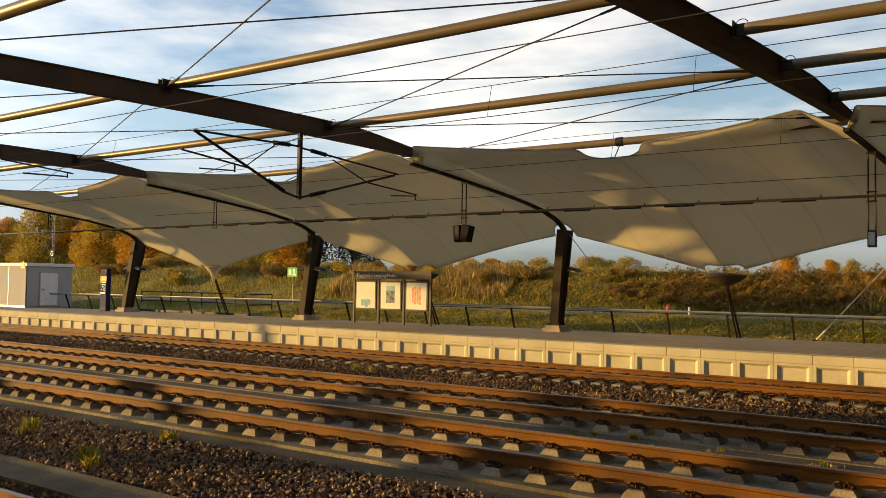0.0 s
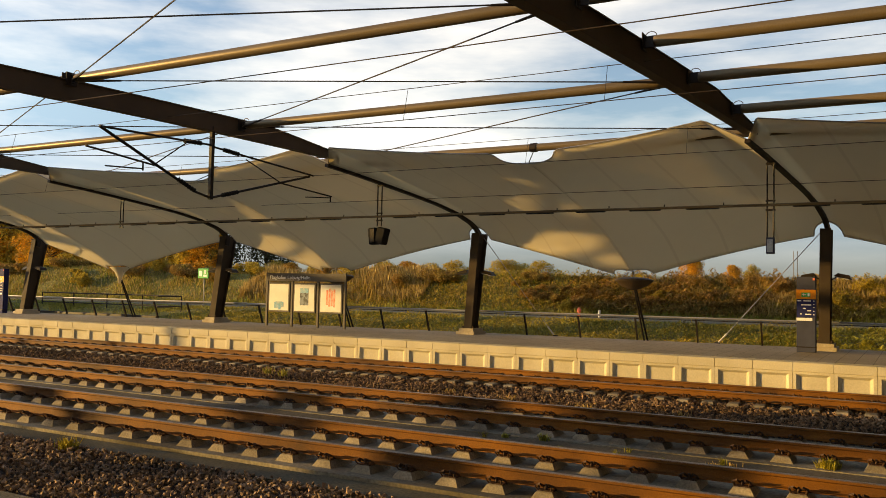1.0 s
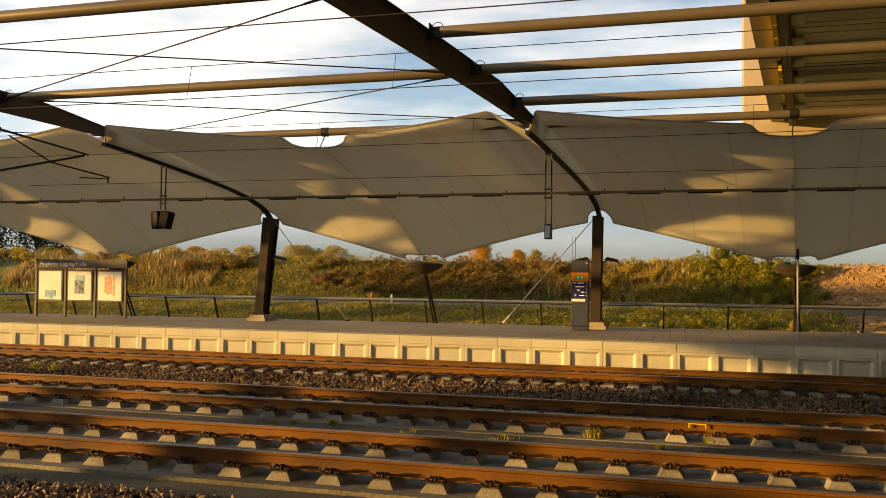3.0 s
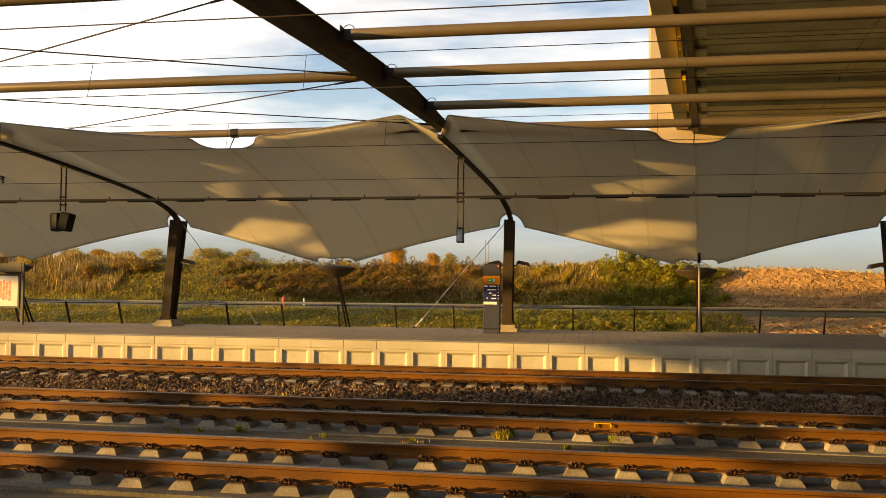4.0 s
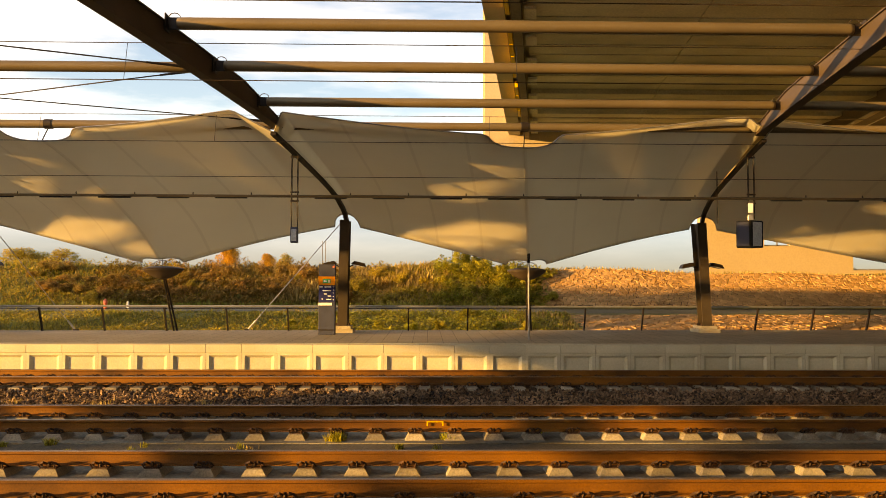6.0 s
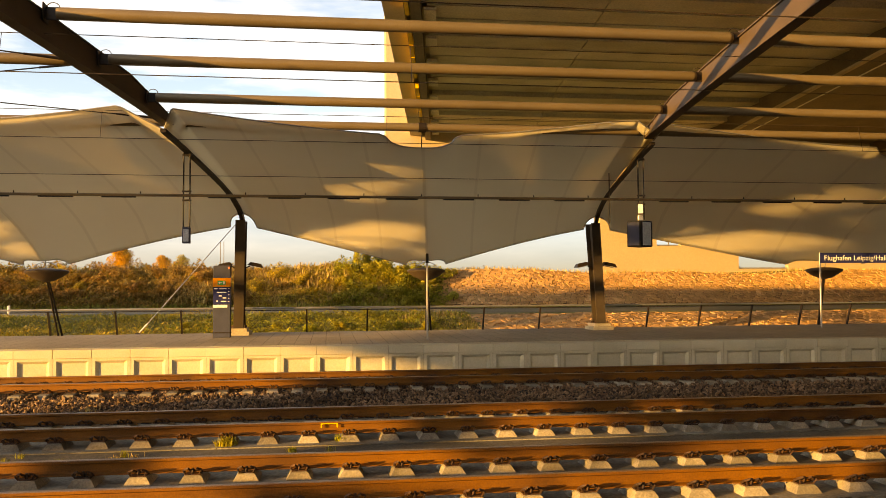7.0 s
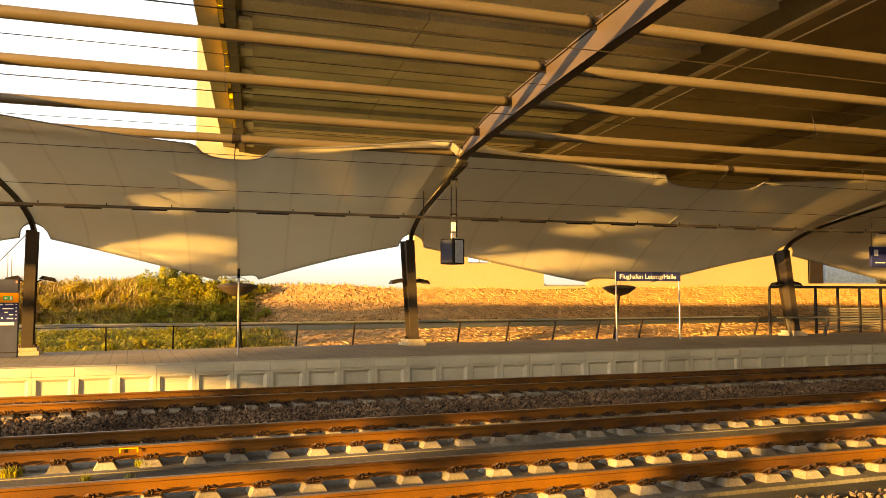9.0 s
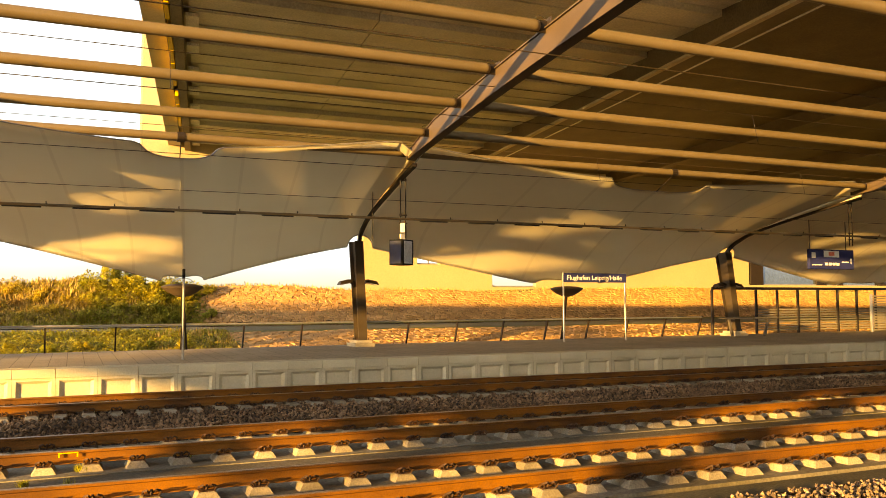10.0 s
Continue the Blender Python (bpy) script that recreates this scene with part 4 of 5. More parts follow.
# hanging display box at one frame
xh = gx(9.75, LRY) - 0.05
t = thing("display_box", (xh, LRY, 3.7), "hanging square display box with pale frame", "display box")
bm = box(xh - 0.26, xh + 0.26, LRY - 0.22, LRY + 0.22, 3.0, 3.68, 0.02)
bmesh.ops.rotate(bm, verts=bm.verts, cent=(xh, LRY, 3.3), matrix=Matrix.Rotation(radians(32), 3, "Z"))
case = part("case", bm, BLACK, t)
for s, z0, z1, m_ in ((1, 3.04, 3.64, LAMP_GLASS), (-1, 3.04, 3.64, LAMP_GLASS)):
    bm = box(xh - 0.17, xh + 0.17, LRY - 0.232, LRY - 0.222, z0, z1) if s > 0 else box(xh - 0.272, xh - 0.262, LRY - 0.18, LRY + 0.18, z0, z1)
    bmesh.ops.rotate(bm, verts=bm.verts, cent=(xh, LRY, 3.3), matrix=Matrix.Rotation(radians(32), 3, "Z"))
    part("screen", bm, LAMP_GLASS if s > 0 else SLATE, case, "pale grey glazed face")
part("bracket", box(xh - 0.05, xh + 0.09, LRY - 0.04, LRY + 0.04, 3.68, 3.84, 0.01), GALV, t)
part("side_rod", sweep([(xh - 0.40, LRY + 1.2, 5.1), (xh - 0.40, LRY + 1.2, 3.7)], 0.014, 6), STEEL, t)
part("number_plate_bar", box(xh - 0.06, xh + 0.06, LRY - 0.10, LRY - 0.08, 3.88, 4.12, 0.004), WHITE, t, "small white plate")

# ---- railing ----
railing = thing("railing", (0, 26, 0.55), "low steel platform railing with slanted posts", "railing")
xr0, xr1 = -52.0, 27.0
post_x = [-50.0 + 1.93 * i for i in range(40)]
for x in post_x:
    y = yc(x) + 0.95
    bm = bmesh.new()
    ribbon([[(x - 0.022, y - 0.03 - d, z), (x + 0.022, y - 0.03 - d, z), (x + 0.022, y + 0.05 - d, z), (x - 0.022, y + 0.05 - d, z)] for z, d in ((0.50, 0.0), (1.30, 0.30))], bm)
    bmesh.ops.recalc_face_normals(bm, faces=bm.faces)
    part("post", bm, STEEL, railing)
for xa, xb in zip(post_x, post_x[1:]):
    ya, yb = yc(xa) + 0.65, yc(xb) + 0.65
    part("handrail", sweep([(xa, ya, 1.345), (xb, yb, 1.345)], 0.030, 10), GALV, railing, "pale round handrail")
    part("lower_bar", sweep([(xa, ya + 0.02, 1.27), (xb, yb + 0.02, 1.27)], 0.014, 6), STEEL, railing)

# ---- signs and platform furniture ----
def info_board():
    y = 24.25
    x0, x1 = -21.5, -17.8
    t = thing("information_board", ((x0 + x1) / 2, y, 0.55), "grey metal notice board with three poster frames", "notice board")
    step = (x1 - x0) / 3
    for i in range(4):
        x = x0 + i * step
        part("post", box(x - 0.045, x + 0.045, y - 0.04, y + 0.04, 0.55, 2.60 if i in (0, 3) else 2.28, 0.008), SIGNFRAME, t)
    head = part("header", box(x0 + 0.05, x1 - 0.05, y - 0.035, y + 0.035, 2.28, 2.58, 0.006), SIGNFRAME, t, "grey-brown header panel")
    lettering("Flughafen Leipzig/Halle", 0.19, (x0 + 0.13, y - 0.040, 2.36), head, WHITE, width=1.95)
    for i in range(3):
        a, c = x0 + i * step + 0.09, x0 + (i + 1) * step - 0.09
        fr = part("poster_frame", box(a, c, y - 0.05, y + 0.03, 1.10, 2.22, 0.01), SIGNFRAME, t)
        part("poster", box(a + 0.06, c - 0.06, y - 0.056, y - 0.051, 1.16, 2.16), POSTER, fr, "pale poster sheet")
        m_ = (a + c) / 2
        if i == 0:
            for q, (dx, dz, w, h) in enumerate(((-0.12, 1.36, 0.09, 0.12), (0.05, 1.34, 0.07, 0.15), (0.19, 1.38, 0.05, 0.10), (0.02, 1.47, 0.16, 0.03))):
                part("print", box(m_ + dx - w, m_ + dx + w, y - 0.060 - 0.003 * q, y - 0.057 - 0.003 * q, dz - h, dz + h), BLUE_PRINT, fr, "blue printed shape")
        elif i == 1:
            part("print", box(m_ - 0.20, m_ + 0.20, y - 0.060, y - 0.057, 1.38, 2.02), PHOTO, fr, "dark photograph print")
            part("print", box(m_ - 0.20, m_ + 0.20, y - 0.063, y - 0.061, 1.84, 2.02), BLUE_PRINT, fr, "pale blue sky print")
        else:
            for dx, z0, z1 in ((-0.16, 1.42, 1.98), (-0.05, 1.36, 2.02), (0.06, 1.38, 1.96), (0.17, 1.34, 2.0)):
                part("print", box(m_ + dx - 0.042, m_ + dx + 0.042, y - 0.060, y - 0.057, z0, z1), RED_FADED, fr, "red printed stroke")


info_board()


def stele(x, y, label, body=None):
    w, d, h = 0.245, 0.13, 2.64
    t = thing("information_stele", (x, y, 0.55), label, "information stele", "information steles")
    part("body", box(x - w, x + w, y - d, y + d, 0.55, h, 0.012), body or SLATE, t)
    part("base_band", box(x - w - 0.012, x + w + 0.012, y - d - 0.012, y + d + 0.012, 0.68, 0.71), STEEL, t)
    yf = y - d
    part("orange_band", box(x - w - 0.004, x + w + 0.004, yf - 0.008, yf - 0.001, 2.02, 2.28), ORANGE, t, "bright orange band")
    part("direction_panel", box(x - w + 0.004, x + w - 0.004, yf - 0.006, yf - 0.001, 1.52, 2.01), NAVY, t, "dark blue panel with small white marks")
    g = part("exit_pictogram", box(x - 0.12, x + 0.11, yf - 0.014, yf - 0.009, 2.08, 2.20), GREEN, t, "green exit pictogram")
    bm = bmesh.new()
    for px in ((-0.10, 0), (-0.05, 0.045), (-0.05, 0.015), (0.0, 0.015), (0.0, -0.015), (-0.05, -0.015), (-0.05, -0.045)):
        bm.verts.new((x + px[0], yf - 0.016, 2.14 + px[1]))
    bm.faces.new(bm.verts)
    part("arrow", bm, WHITE, g)
    part("figure", box(x + 0.04, x + 0.09, yf - 0.018, yf - 0.015, 2.10, 2.18), WHITE, g)
    for z, a, c in ((1.97, -0.22, -0.12), (1.97, -0.07, 0.13), (1.86, -0.13, 0.13), (1.76, -0.08, 0.0), (1.70, 0.03, 0.13), (1.60, -0.02, 0.13), (1.61, -0.15, -0.11)):
        part("text_bar", box(x + a, x + c, yf - 0.010, yf - 0.0065, z - 0.016, z + 0.016), WHITE, t)
    for z in (1.97, 1.88, 1.79, 1.69, 1.59):
        part("arrow_mark", box(x + 0.18, x + 0.215, yf - 0.010, yf - 0.0065, z - 0.011, z + 0.011), WHITE, t)
    part("white_band", box(x - w, x + 0.16, yf - 0.010, yf - 0.0065, 1.42, 1.50), WHITE, t, "pale name strip")
    part("red_badge", box(x + 0.17, x + 0.225, yf - 0.010, yf - 0.003, 2.54, 2.60), RED, t)


stele(-2.2, 24.45, "slate blue information stele with an orange band beside a column")
stele(-37.4, 23.75, "dark information stele with orange bands beside the kiosk", NAVY)

t = thing("mirror_pole", (3.53, 22.0, 0.55), "slim pale metal pole with a small dark head", "pole")
part("pole", sweep([(3.53, 22.0, 0.55), (3.53, 22.0, 2.80)], 0.028, 10), GALV, t)
part("head", box(3.495, 3.565, 21.95, 22.05, 2.64, 2.90, 0.01), BLACK, t)


def name_sign():
    x0, x1, y = 17.28, 20.05, 25.7
    t = thing("station_name_sign", ((x0 + x1) / 2, y, 0.55), "dark blue station name sign on two slim posts", "station sign")
    for x in (x0 + 0.03, x1 - 0.03):
        part("post", sweep([(x, y, 0.55), (x, y, 3.08)], 0.032, 10), GALV, t)
    bd = part("board", box(x0, x1, y - 0.06, y - 0.033, 2.72, 3.06, 0.006), NAVY, t, "dark blue enamel board")
    lettering("Flughafen Leipzig/Halle", 0.24, (x0 + 0.14, y - 0.064, 2.81), bd, WHITE, width=2.40)


name_sign()


def hanging_sign():
    y = 23.0
    t = thing("hanging_direction_sign", (27.7, y, 3.65), "blue hanging direction sign with white marks", "direction sign")
    bd = part("board", box(26.5, 28.85, y - 0.06, y + 0.06, 3.22, 3.98, 0.015), NAVY, t)
    for x in (26.6, 28.5):
        part("rod", sweep([(x, y, 3.98), (x, y, 5.1)], 0.02, 6), STEEL, t)
    part("white_panel", box(27.25, 28.05, y - 0.07, y - 0.061, 3.68, 3.93), WHITE, bd)
    part("red_mark", box(27.5, 27.8, y - 0.075, y - 0.071, 3.74, 3.88), RED, bd)
    part("white_mark", box(26.62, 26.82, y - 0.07, y - 0.061, 3.64, 3.86), WHITE, bd)
    for a, c, z, h in ((27.3, 27.45, 3.42, 0.05), (27.5, 27.65, 3.42, 0.05), (27.7, 27.85, 3.42, 0.05), (27.9, 28.05, 3.42, 0.05), (28.2, 28.55, 3.50, 0.025), (26.65, 27.15, 3.38, 0.015)):
        part("text_bar", box(a, c, y - 0.07, y - 0.061, z - h, z + h), WHITE, bd)
    bm = bmesh.new()
    for px in ((0, 0.12), (0.07, 0.03), (0.02, 0.03), (0.02, -0.12), (-0.02, -0.12), (-0.02, 0.03), (-0.07, 0.03)):
        bm.verts.new((28.68 + px[0], y - 0.068, 3.55 + px[1]))
    bm.faces.new(bm.verts)
    part("arrow", bm, WHITE, bd)


hanging_sign()

t = thing("exit_sign", (-30.7, 30.0, 0.8), "green exit sign on a thin pole in the grass", "exit sign")
part("pole", sweep([(-30.65, 30.0, 0.3), (-30.65, 30.0, 2.9)], 0.03, 8), GALV, t)
bd = part("board", box(-31.05, -30.33, 29.95, 29.99, 2.40, 2.90, 0.01), GREEN, t)
for a, c, z0, z1 in ((-30.95, -30.75, 2.5, 2.78), (-30.66, -30.44, 2.48, 2.58), (-30.62, -30.50, 2.62, 2.82)):
    part("white_mark", box(a, c, 29.942, 29.949, z0, z1), WHITE, bd)


def signal_board():
    y = 30.5
    px = -53.9
    t = thing("signal_sign", (px, y, 0.5), "black square sign with a white letter on a lattice pole", "signal sign")
    for s in (-0.11, 0.11):
        part("pole", sweep([(px + s, y, 0.3), (px + s, y, 6.6)], 0.025, 8), GALV, t)
    for k in range(13):
        part("rung", sweep([(px - 0.11, y, 0.8 + k * 0.45), (px + 0.11, y, 0.8 + k * 0.45)], 0.012, 6), GALV, t)
    bd = part("board", box(px - 0.33, px + 0.33, y - 0.08, y - 0.05, 3.58, 4.14, 0.01), BLACK, t)
    lettering("G", 0.50, (px - 0.17, y - 0.085, 3.68), bd, WHITE)


signal_board()


def kiosk():
    x0, x1, y0, y1, z1 = -52.0, -43.75, 23.2, 25.8, 2.78
    t = thing("platform_kiosk", ((x0 + x1) / 2, (y0 + y1) / 2, 0.55), "pale sheet-metal equipment cabin with a white roof edge", "cabin")
    part("body", box(x0, x1, y0, y1, 0.55, z1, 0.01), KIOSK_WALL, t)
    part("roof", box(x0 - 0.05, x1 + 0.08, y0 - 0.08, y1 + 0.08, z1, z1 + 0.18, 0.015), KIOSK_ROOF, t, "white flat roof edge")
    for x in (-50.2, -48.0, -45.6):
        part("wall_joint", box(x - 0.02, x + 0.02, y0 - 0.012, y0 - 0.001, 0.6, z1 - 0.02), GALV, t)
    part("plinth", box(x0 + 0.02, x1 + 0.01, y0 - 0.015, y1 + 0.015, 0.55, 0.65), GALV, t)
    part("corner_pipe", sweep([(x1 + 0.02, y0 - 0.03, 0.55), (x1 + 0.02, y0 - 0.03, z1)], 0.035, 8), SIGNFRAME, t)
    d = part("door", box(x1 + 0.001, x1 + 0.045, 23.95, 24.95, 0.66, 2.42, 0.01), KIOSK_ROOF, t, "pale grey metal door, shut")
    part("door_frame", box(x1 + 0.001, x1 + 0.03, 23.89, 23.95, 0.66, 2.47), GALV, d)
    part("door_frame", box(x1 + 0.001, x1 + 0.03, 24.95, 25.01, 0.66, 2.47), GALV, d)
    part("door_handle", box(x1 + 0.046, x1 + 0.09, 24.04, 24.16, 1.50, 1.54, 0.005), BLACK, d)
    bm = bmesh.new()
    for p in ((0, 0), (0.5, 0), (0.25, 0.42)):
        bm.verts.new((x1 - 0.5 + p[0], y0 - 0.1, z1 - 0.12 + p[1]))
    bm.faces.new(bm.verts)
    r = bmesh.ops.extrude_face_region(bm, geom=bm.faces[:])
    bmesh.ops.translate(bm, verts=[v for v in r["geom"] if isinstance(v, bmesh.types.BMVert)], vec=(0, 0.02, 0))
    part("warning_plate", bm, YELLOW, t, "small triangular warning plate")


kiosk()


def stair_rail():
    """Railing round a stair opening behind the platform."""
    t = thing("stair_railing", (-34.5, 28.3, 0.5), "dark steel railing round a stair opening", "railing")
    for z in (1.50, 1.0):
        part("rail", sweep([(-41.0, 28.4, z), (-30.5, 28.4, z), (-30.5, 26.9, z)], 0.03, 8), STEEL, t)
    for x in (-41.0, -38.4, -35.8, -33.2, -30.5):
        part("post", sweep([(x, 28.4, 0.3), (x, 28.4, 1.5)], 0.03, 8), STEEL, t)
    # wall colour stands for the shade in the stair opening
    part("stair_wall", box(-41.0, -30.2, 26.6, 26.8, 0.3, 0.60, 0.01), STEEL, t, "low stair wall, coloured dark for the shaded stair opening")


stair_rail()


def bench(x, y):
    t = thing("platform_bench", (x, y, 0.55), "steel bench round the column foot", "bench")
    part("seat", box(x - 1.3, x + 1.6, y - 0.75, y - 0.35, 1.28, 1.34, 0.012), SIGNFRAME, t)
    for s in (-0.75, 0.95):
        part("leg", ribbon([[(x + s - 0.05, y - 0.6, 0.55), (x + s + 0.05, y - 0.6, 0.55), (x + s + 0.05, y - 0.5, 0.55), (x + s - 0.05, y - 0.5, 0.55)],
                            [(x + s * 1.25 - 0.05, y - 0.6, 1.28), (x + s * 1.25 + 0.05, y - 0.6, 1.28), (x + s * 1.25 + 0.05, y - 0.5, 1.28), (x + s * 1.25 - 0.05, y - 0.5, 1.28)]]), SIGNFRAME, t)


bench(26.5, yc(26.5) - 0.15)


def wind_screen():
    t = thing("glazed_screen", (33, 29, 0.55), "dark framed louvred screen wall on the platform", "screen")
    ya = 28.9
    part("top_rail", box(27.0, 46.0, ya - 0.05, ya + 0.05, 2.52, 2.64, 0.01), STEEL, t)
    for k in [0] + list(range(2, 15)):
        x = 27.0 + k * 1.28
        part("post", box(x - 0.05, x + 0.05, ya - 0.05, ya + 0.05, 0.5, 2.52, 0.008), STEEL, t)
    for k in range(2, 14):
        x = 27.0 + k * 1.28
        for j in range(9):
            bm = box(x + 0.06, x + 1.22, ya - 0.015, ya + 0.015, 0.66 + j * 0.115, 0.72 + j * 0.115)
            part("slat", bm, SLAT, t)


wind_screen()
t = thing("glass_shelter", (36.2, 27.4, 0.55), "pale louvred platform shelter end", "shelter")
for x in (34.95, 38.5):
    part("post", box(x - 0.05, x + 0.05, 27.2, 27.3, 0.55, 2.3, 0.008), GALV, t)
for j in range(14):
    part("slat", box(35.0, 38.45, 27.22, 27.28, 0.62 + j * 0.12, 0.69 + j * 0.12, 0.004), SLAT, t)

t = thing("hydrant", (-12.1, 33.3, 0.9), "small red and white hydrant in the grass", "hydrant")
part("body", lathe([(0.06, 0.0), (0.06, 0.34), (0.09, 0.36), (0.09, 0.44), (0.05, 0.52), (0.02, 0.55)], (-12.1, 33.3, 0.9), 12), RED, t)
part("marker_post", sweep([(-11.2, 33.3, 0.9), (-11.2, 33.3, 1.35)], 0.05, 8), WHITE, t)

# ---- bridge and buildings ----
def bridge():
    k = 0.135

    def bx(x, y):
        return x + k * (y - 20)

    ya, yb = -12.0, 36.2
    z = 8.6
    t = thing("road_bridge", (8, 20, z), "wide concrete road bridge over the platforms", "bridge", kind="structure")

    def strip(x0, x1, z0, z1, y0=ya, y1=yb):
        bm = ribbon([[(bx(x0, y), y, z0), (bx(x1, y), y, z0), (bx(x1, y), y, z1), (bx(x0, y), y, z1)] for y in (y0, y1)])
        bmesh.ops.recalc_face_normals(bm, faces=bm.faces)
        return bm

    part("deck", strip(2.2, 60, z + 0.30, z + 1.2), BRIDGE, t)
    part("edge_beam", strip(2.25, 2.75, z, z + 1.25), BRIDGE, t, "pale concrete edge beam")
    part("edge_girder", strip(2.92, 3.16, z - 0.19, z + 0.3), BRIDGE_DARK, t, "dark steel edge girder")
    for i in range(20):
        y = 8 + i * 1.2
        if i % 5 < 4:
            part("cable_cover", strip(2.79, 2.89, z - 0.20, z - 0.002, y, y + 1.14), YELLOW, t, "yellow cover plate")
    # soffit boards between the cross ribs
    for i in range(28):
        y = 4 + i * 1.15
        bm = bmesh.new()
        for j in range(3):
            a, c = 3.3 + j * 4.4, 3.3 + (j + 1) * 4.4 - 0.03
            dz = 0.045 * ((i * 7 + j * 3) % 3)
            x0, x1 = a, c
            ribbon([[(bx(x0, y), y, z + 0.10 + dz), (bx(x1, y), y, z + 0.10 + dz), (bx(x1, y), y, z + 0.3), (bx(x0, y), y, z + 0.3)],
                    [(bx(x0, y + 1.125), y + 1.125, z + 0.17 + dz), (bx(x1, y + 1.125), y + 1.125, z + 0.17 + dz), (bx(x1, y + 1.125), y + 1.125, z + 0.3), (bx(x0, y + 1.125), y + 1.125, z + 0.3)]], bm)
        bmesh.ops.recalc_face_normals(bm, faces=bm.faces)
        part("soffit_board", bm, SOFFIT, t)
        if i % 2:
            part("board_end", strip(3.22, 3.52, z + 0.04, z + 0.12, y + 0.08, y + 0.85), BOARD_END, t, "pale square board end")
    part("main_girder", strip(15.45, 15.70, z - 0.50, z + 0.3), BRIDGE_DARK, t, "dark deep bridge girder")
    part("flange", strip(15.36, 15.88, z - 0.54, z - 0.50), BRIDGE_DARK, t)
    # the light along the flange's edge is painted as a paler strip
    part("flange_edge", strip(15.20, 15.36, z - 0.55, z - 0.48), BRIDGE, t, "edge of the bottom flange, coloured pale as if lit")
    part("service_pipe", sweep([(bx(15.98, y), y, z - 0.50) for y in (ya, yb)], 0.035, 8), KIOSK_ROOF, t, "pale service pipe")
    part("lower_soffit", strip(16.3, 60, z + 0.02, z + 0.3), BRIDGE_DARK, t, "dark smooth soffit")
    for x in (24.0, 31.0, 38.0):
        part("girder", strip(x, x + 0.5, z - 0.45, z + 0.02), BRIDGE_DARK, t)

    # scaled up twofold about the camera's standpoint, so low sun reaches under it
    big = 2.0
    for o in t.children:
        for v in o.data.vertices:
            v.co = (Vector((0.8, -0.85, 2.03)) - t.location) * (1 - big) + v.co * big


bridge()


def terminal():
    t = thing("terminal_building", (40, 62, 2.7), "beige rendered station building with an open storey", "building")
    y0 = 60.0
    part("upper_wall", box(4.95, 90, y0, y0 + 1.5, 8.4, 24.0, 0.05), FACADE, t)
    # lower storey wall with window openings
    wins = [(25.4, 27.3, 4.95, 5.75), (31.94, 36.0, 3.2, 4.4), (58.9, 88.0, 3.5, 5.85)]
    xs2 = [21.0] + [v for w in wins for v in w[:2]] + [90.0]
    for i in range(len(xs2) - 1):
        a, c = xs2[i], xs2[i + 1]
        for z0, z1 in ((2.0, 8.4),) if i % 2 == 0 else ((2.0, wins[i // 2][2]), (wins[i // 2][3], 8.4)):
            part("lower_wall", box(a, c, y0 + 0.1, y0 + 0.6, z0, z1), FACADE, t)
    for a, c, z0, z1 in wins:
        fr = part("window_frame", box(a, c, y0 + 0.3, y0 + 0.42, z0, z0 + 0.10), GALV, t)
        if c - a < 3:
            part("mullion", box(a + 1.0, a + 1.08, y0 + 0.3, y0 + 0.4, z0, z1), GALV, fr)
    part("storey_glass", box(58.9, 88.0, y0 + 0.44, y0 + 0.47, 3.5, 5.85), GLASS_DARK, t, "sky-blue reflecting glass")
    # posts of the open storey
    for a, c in ((59.15, 60.8), (67.6, 68.95), (70.4, 71.2), (76.0, 77.2), (82.0, 83.2)):
        part("storey_post", box(a, c, y0 + 0.20, y0 + 1.1, 3.5, 5.85, 0.03), STEEL, t, "dark square post in the open storey")
    part("side_return", box(21.0, 21.5, y0 + 0.6, y0 + 1.6, 2.0, 8.4), FACADE, t)

    # scaled about the camera's standpoint too, to stand behind the enlarged bridge
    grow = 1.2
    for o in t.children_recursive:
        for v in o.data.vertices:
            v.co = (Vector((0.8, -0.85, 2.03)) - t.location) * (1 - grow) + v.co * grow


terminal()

t = thing("small_tower", (-10.2, 80, 2.8), "thin distant lattice mast", "mast")
for s in (-0.15, 0.15):
    part("leg", sweep([(-9.0 + s, 80, 2.6), (-9.0 + s, 80, 6.2)], 0.03, 6), SIGNFRAME, t)
t = thing("distant_mast", (3.9, 110, 2.8), "thin grey distant lattice mast", "mast")
part("leg", sweep([(4.2, 110, 2.6), (4.2, 110, 7.2)], 0.045, 6), SIGNFRAME, t)
part("arm", sweep([(3.6, 110, 6.9), (4.8, 110, 6.9)], 0.035, 6), SIGNFRAME, t)

# ---- rubble wall and stone slope beside the path ----
rng = np.random.default_rng(11)


def slope_point(x, v, out=0.0):
    y0, z0 = bank(x, v)
    y1, z1 = bank(x, v + 0.05)
    n = Vector((0, -(z1 - z0), y1 - y0)).normalized()
    return Vector((x, y0, z0)) + n * (out - 0.05)


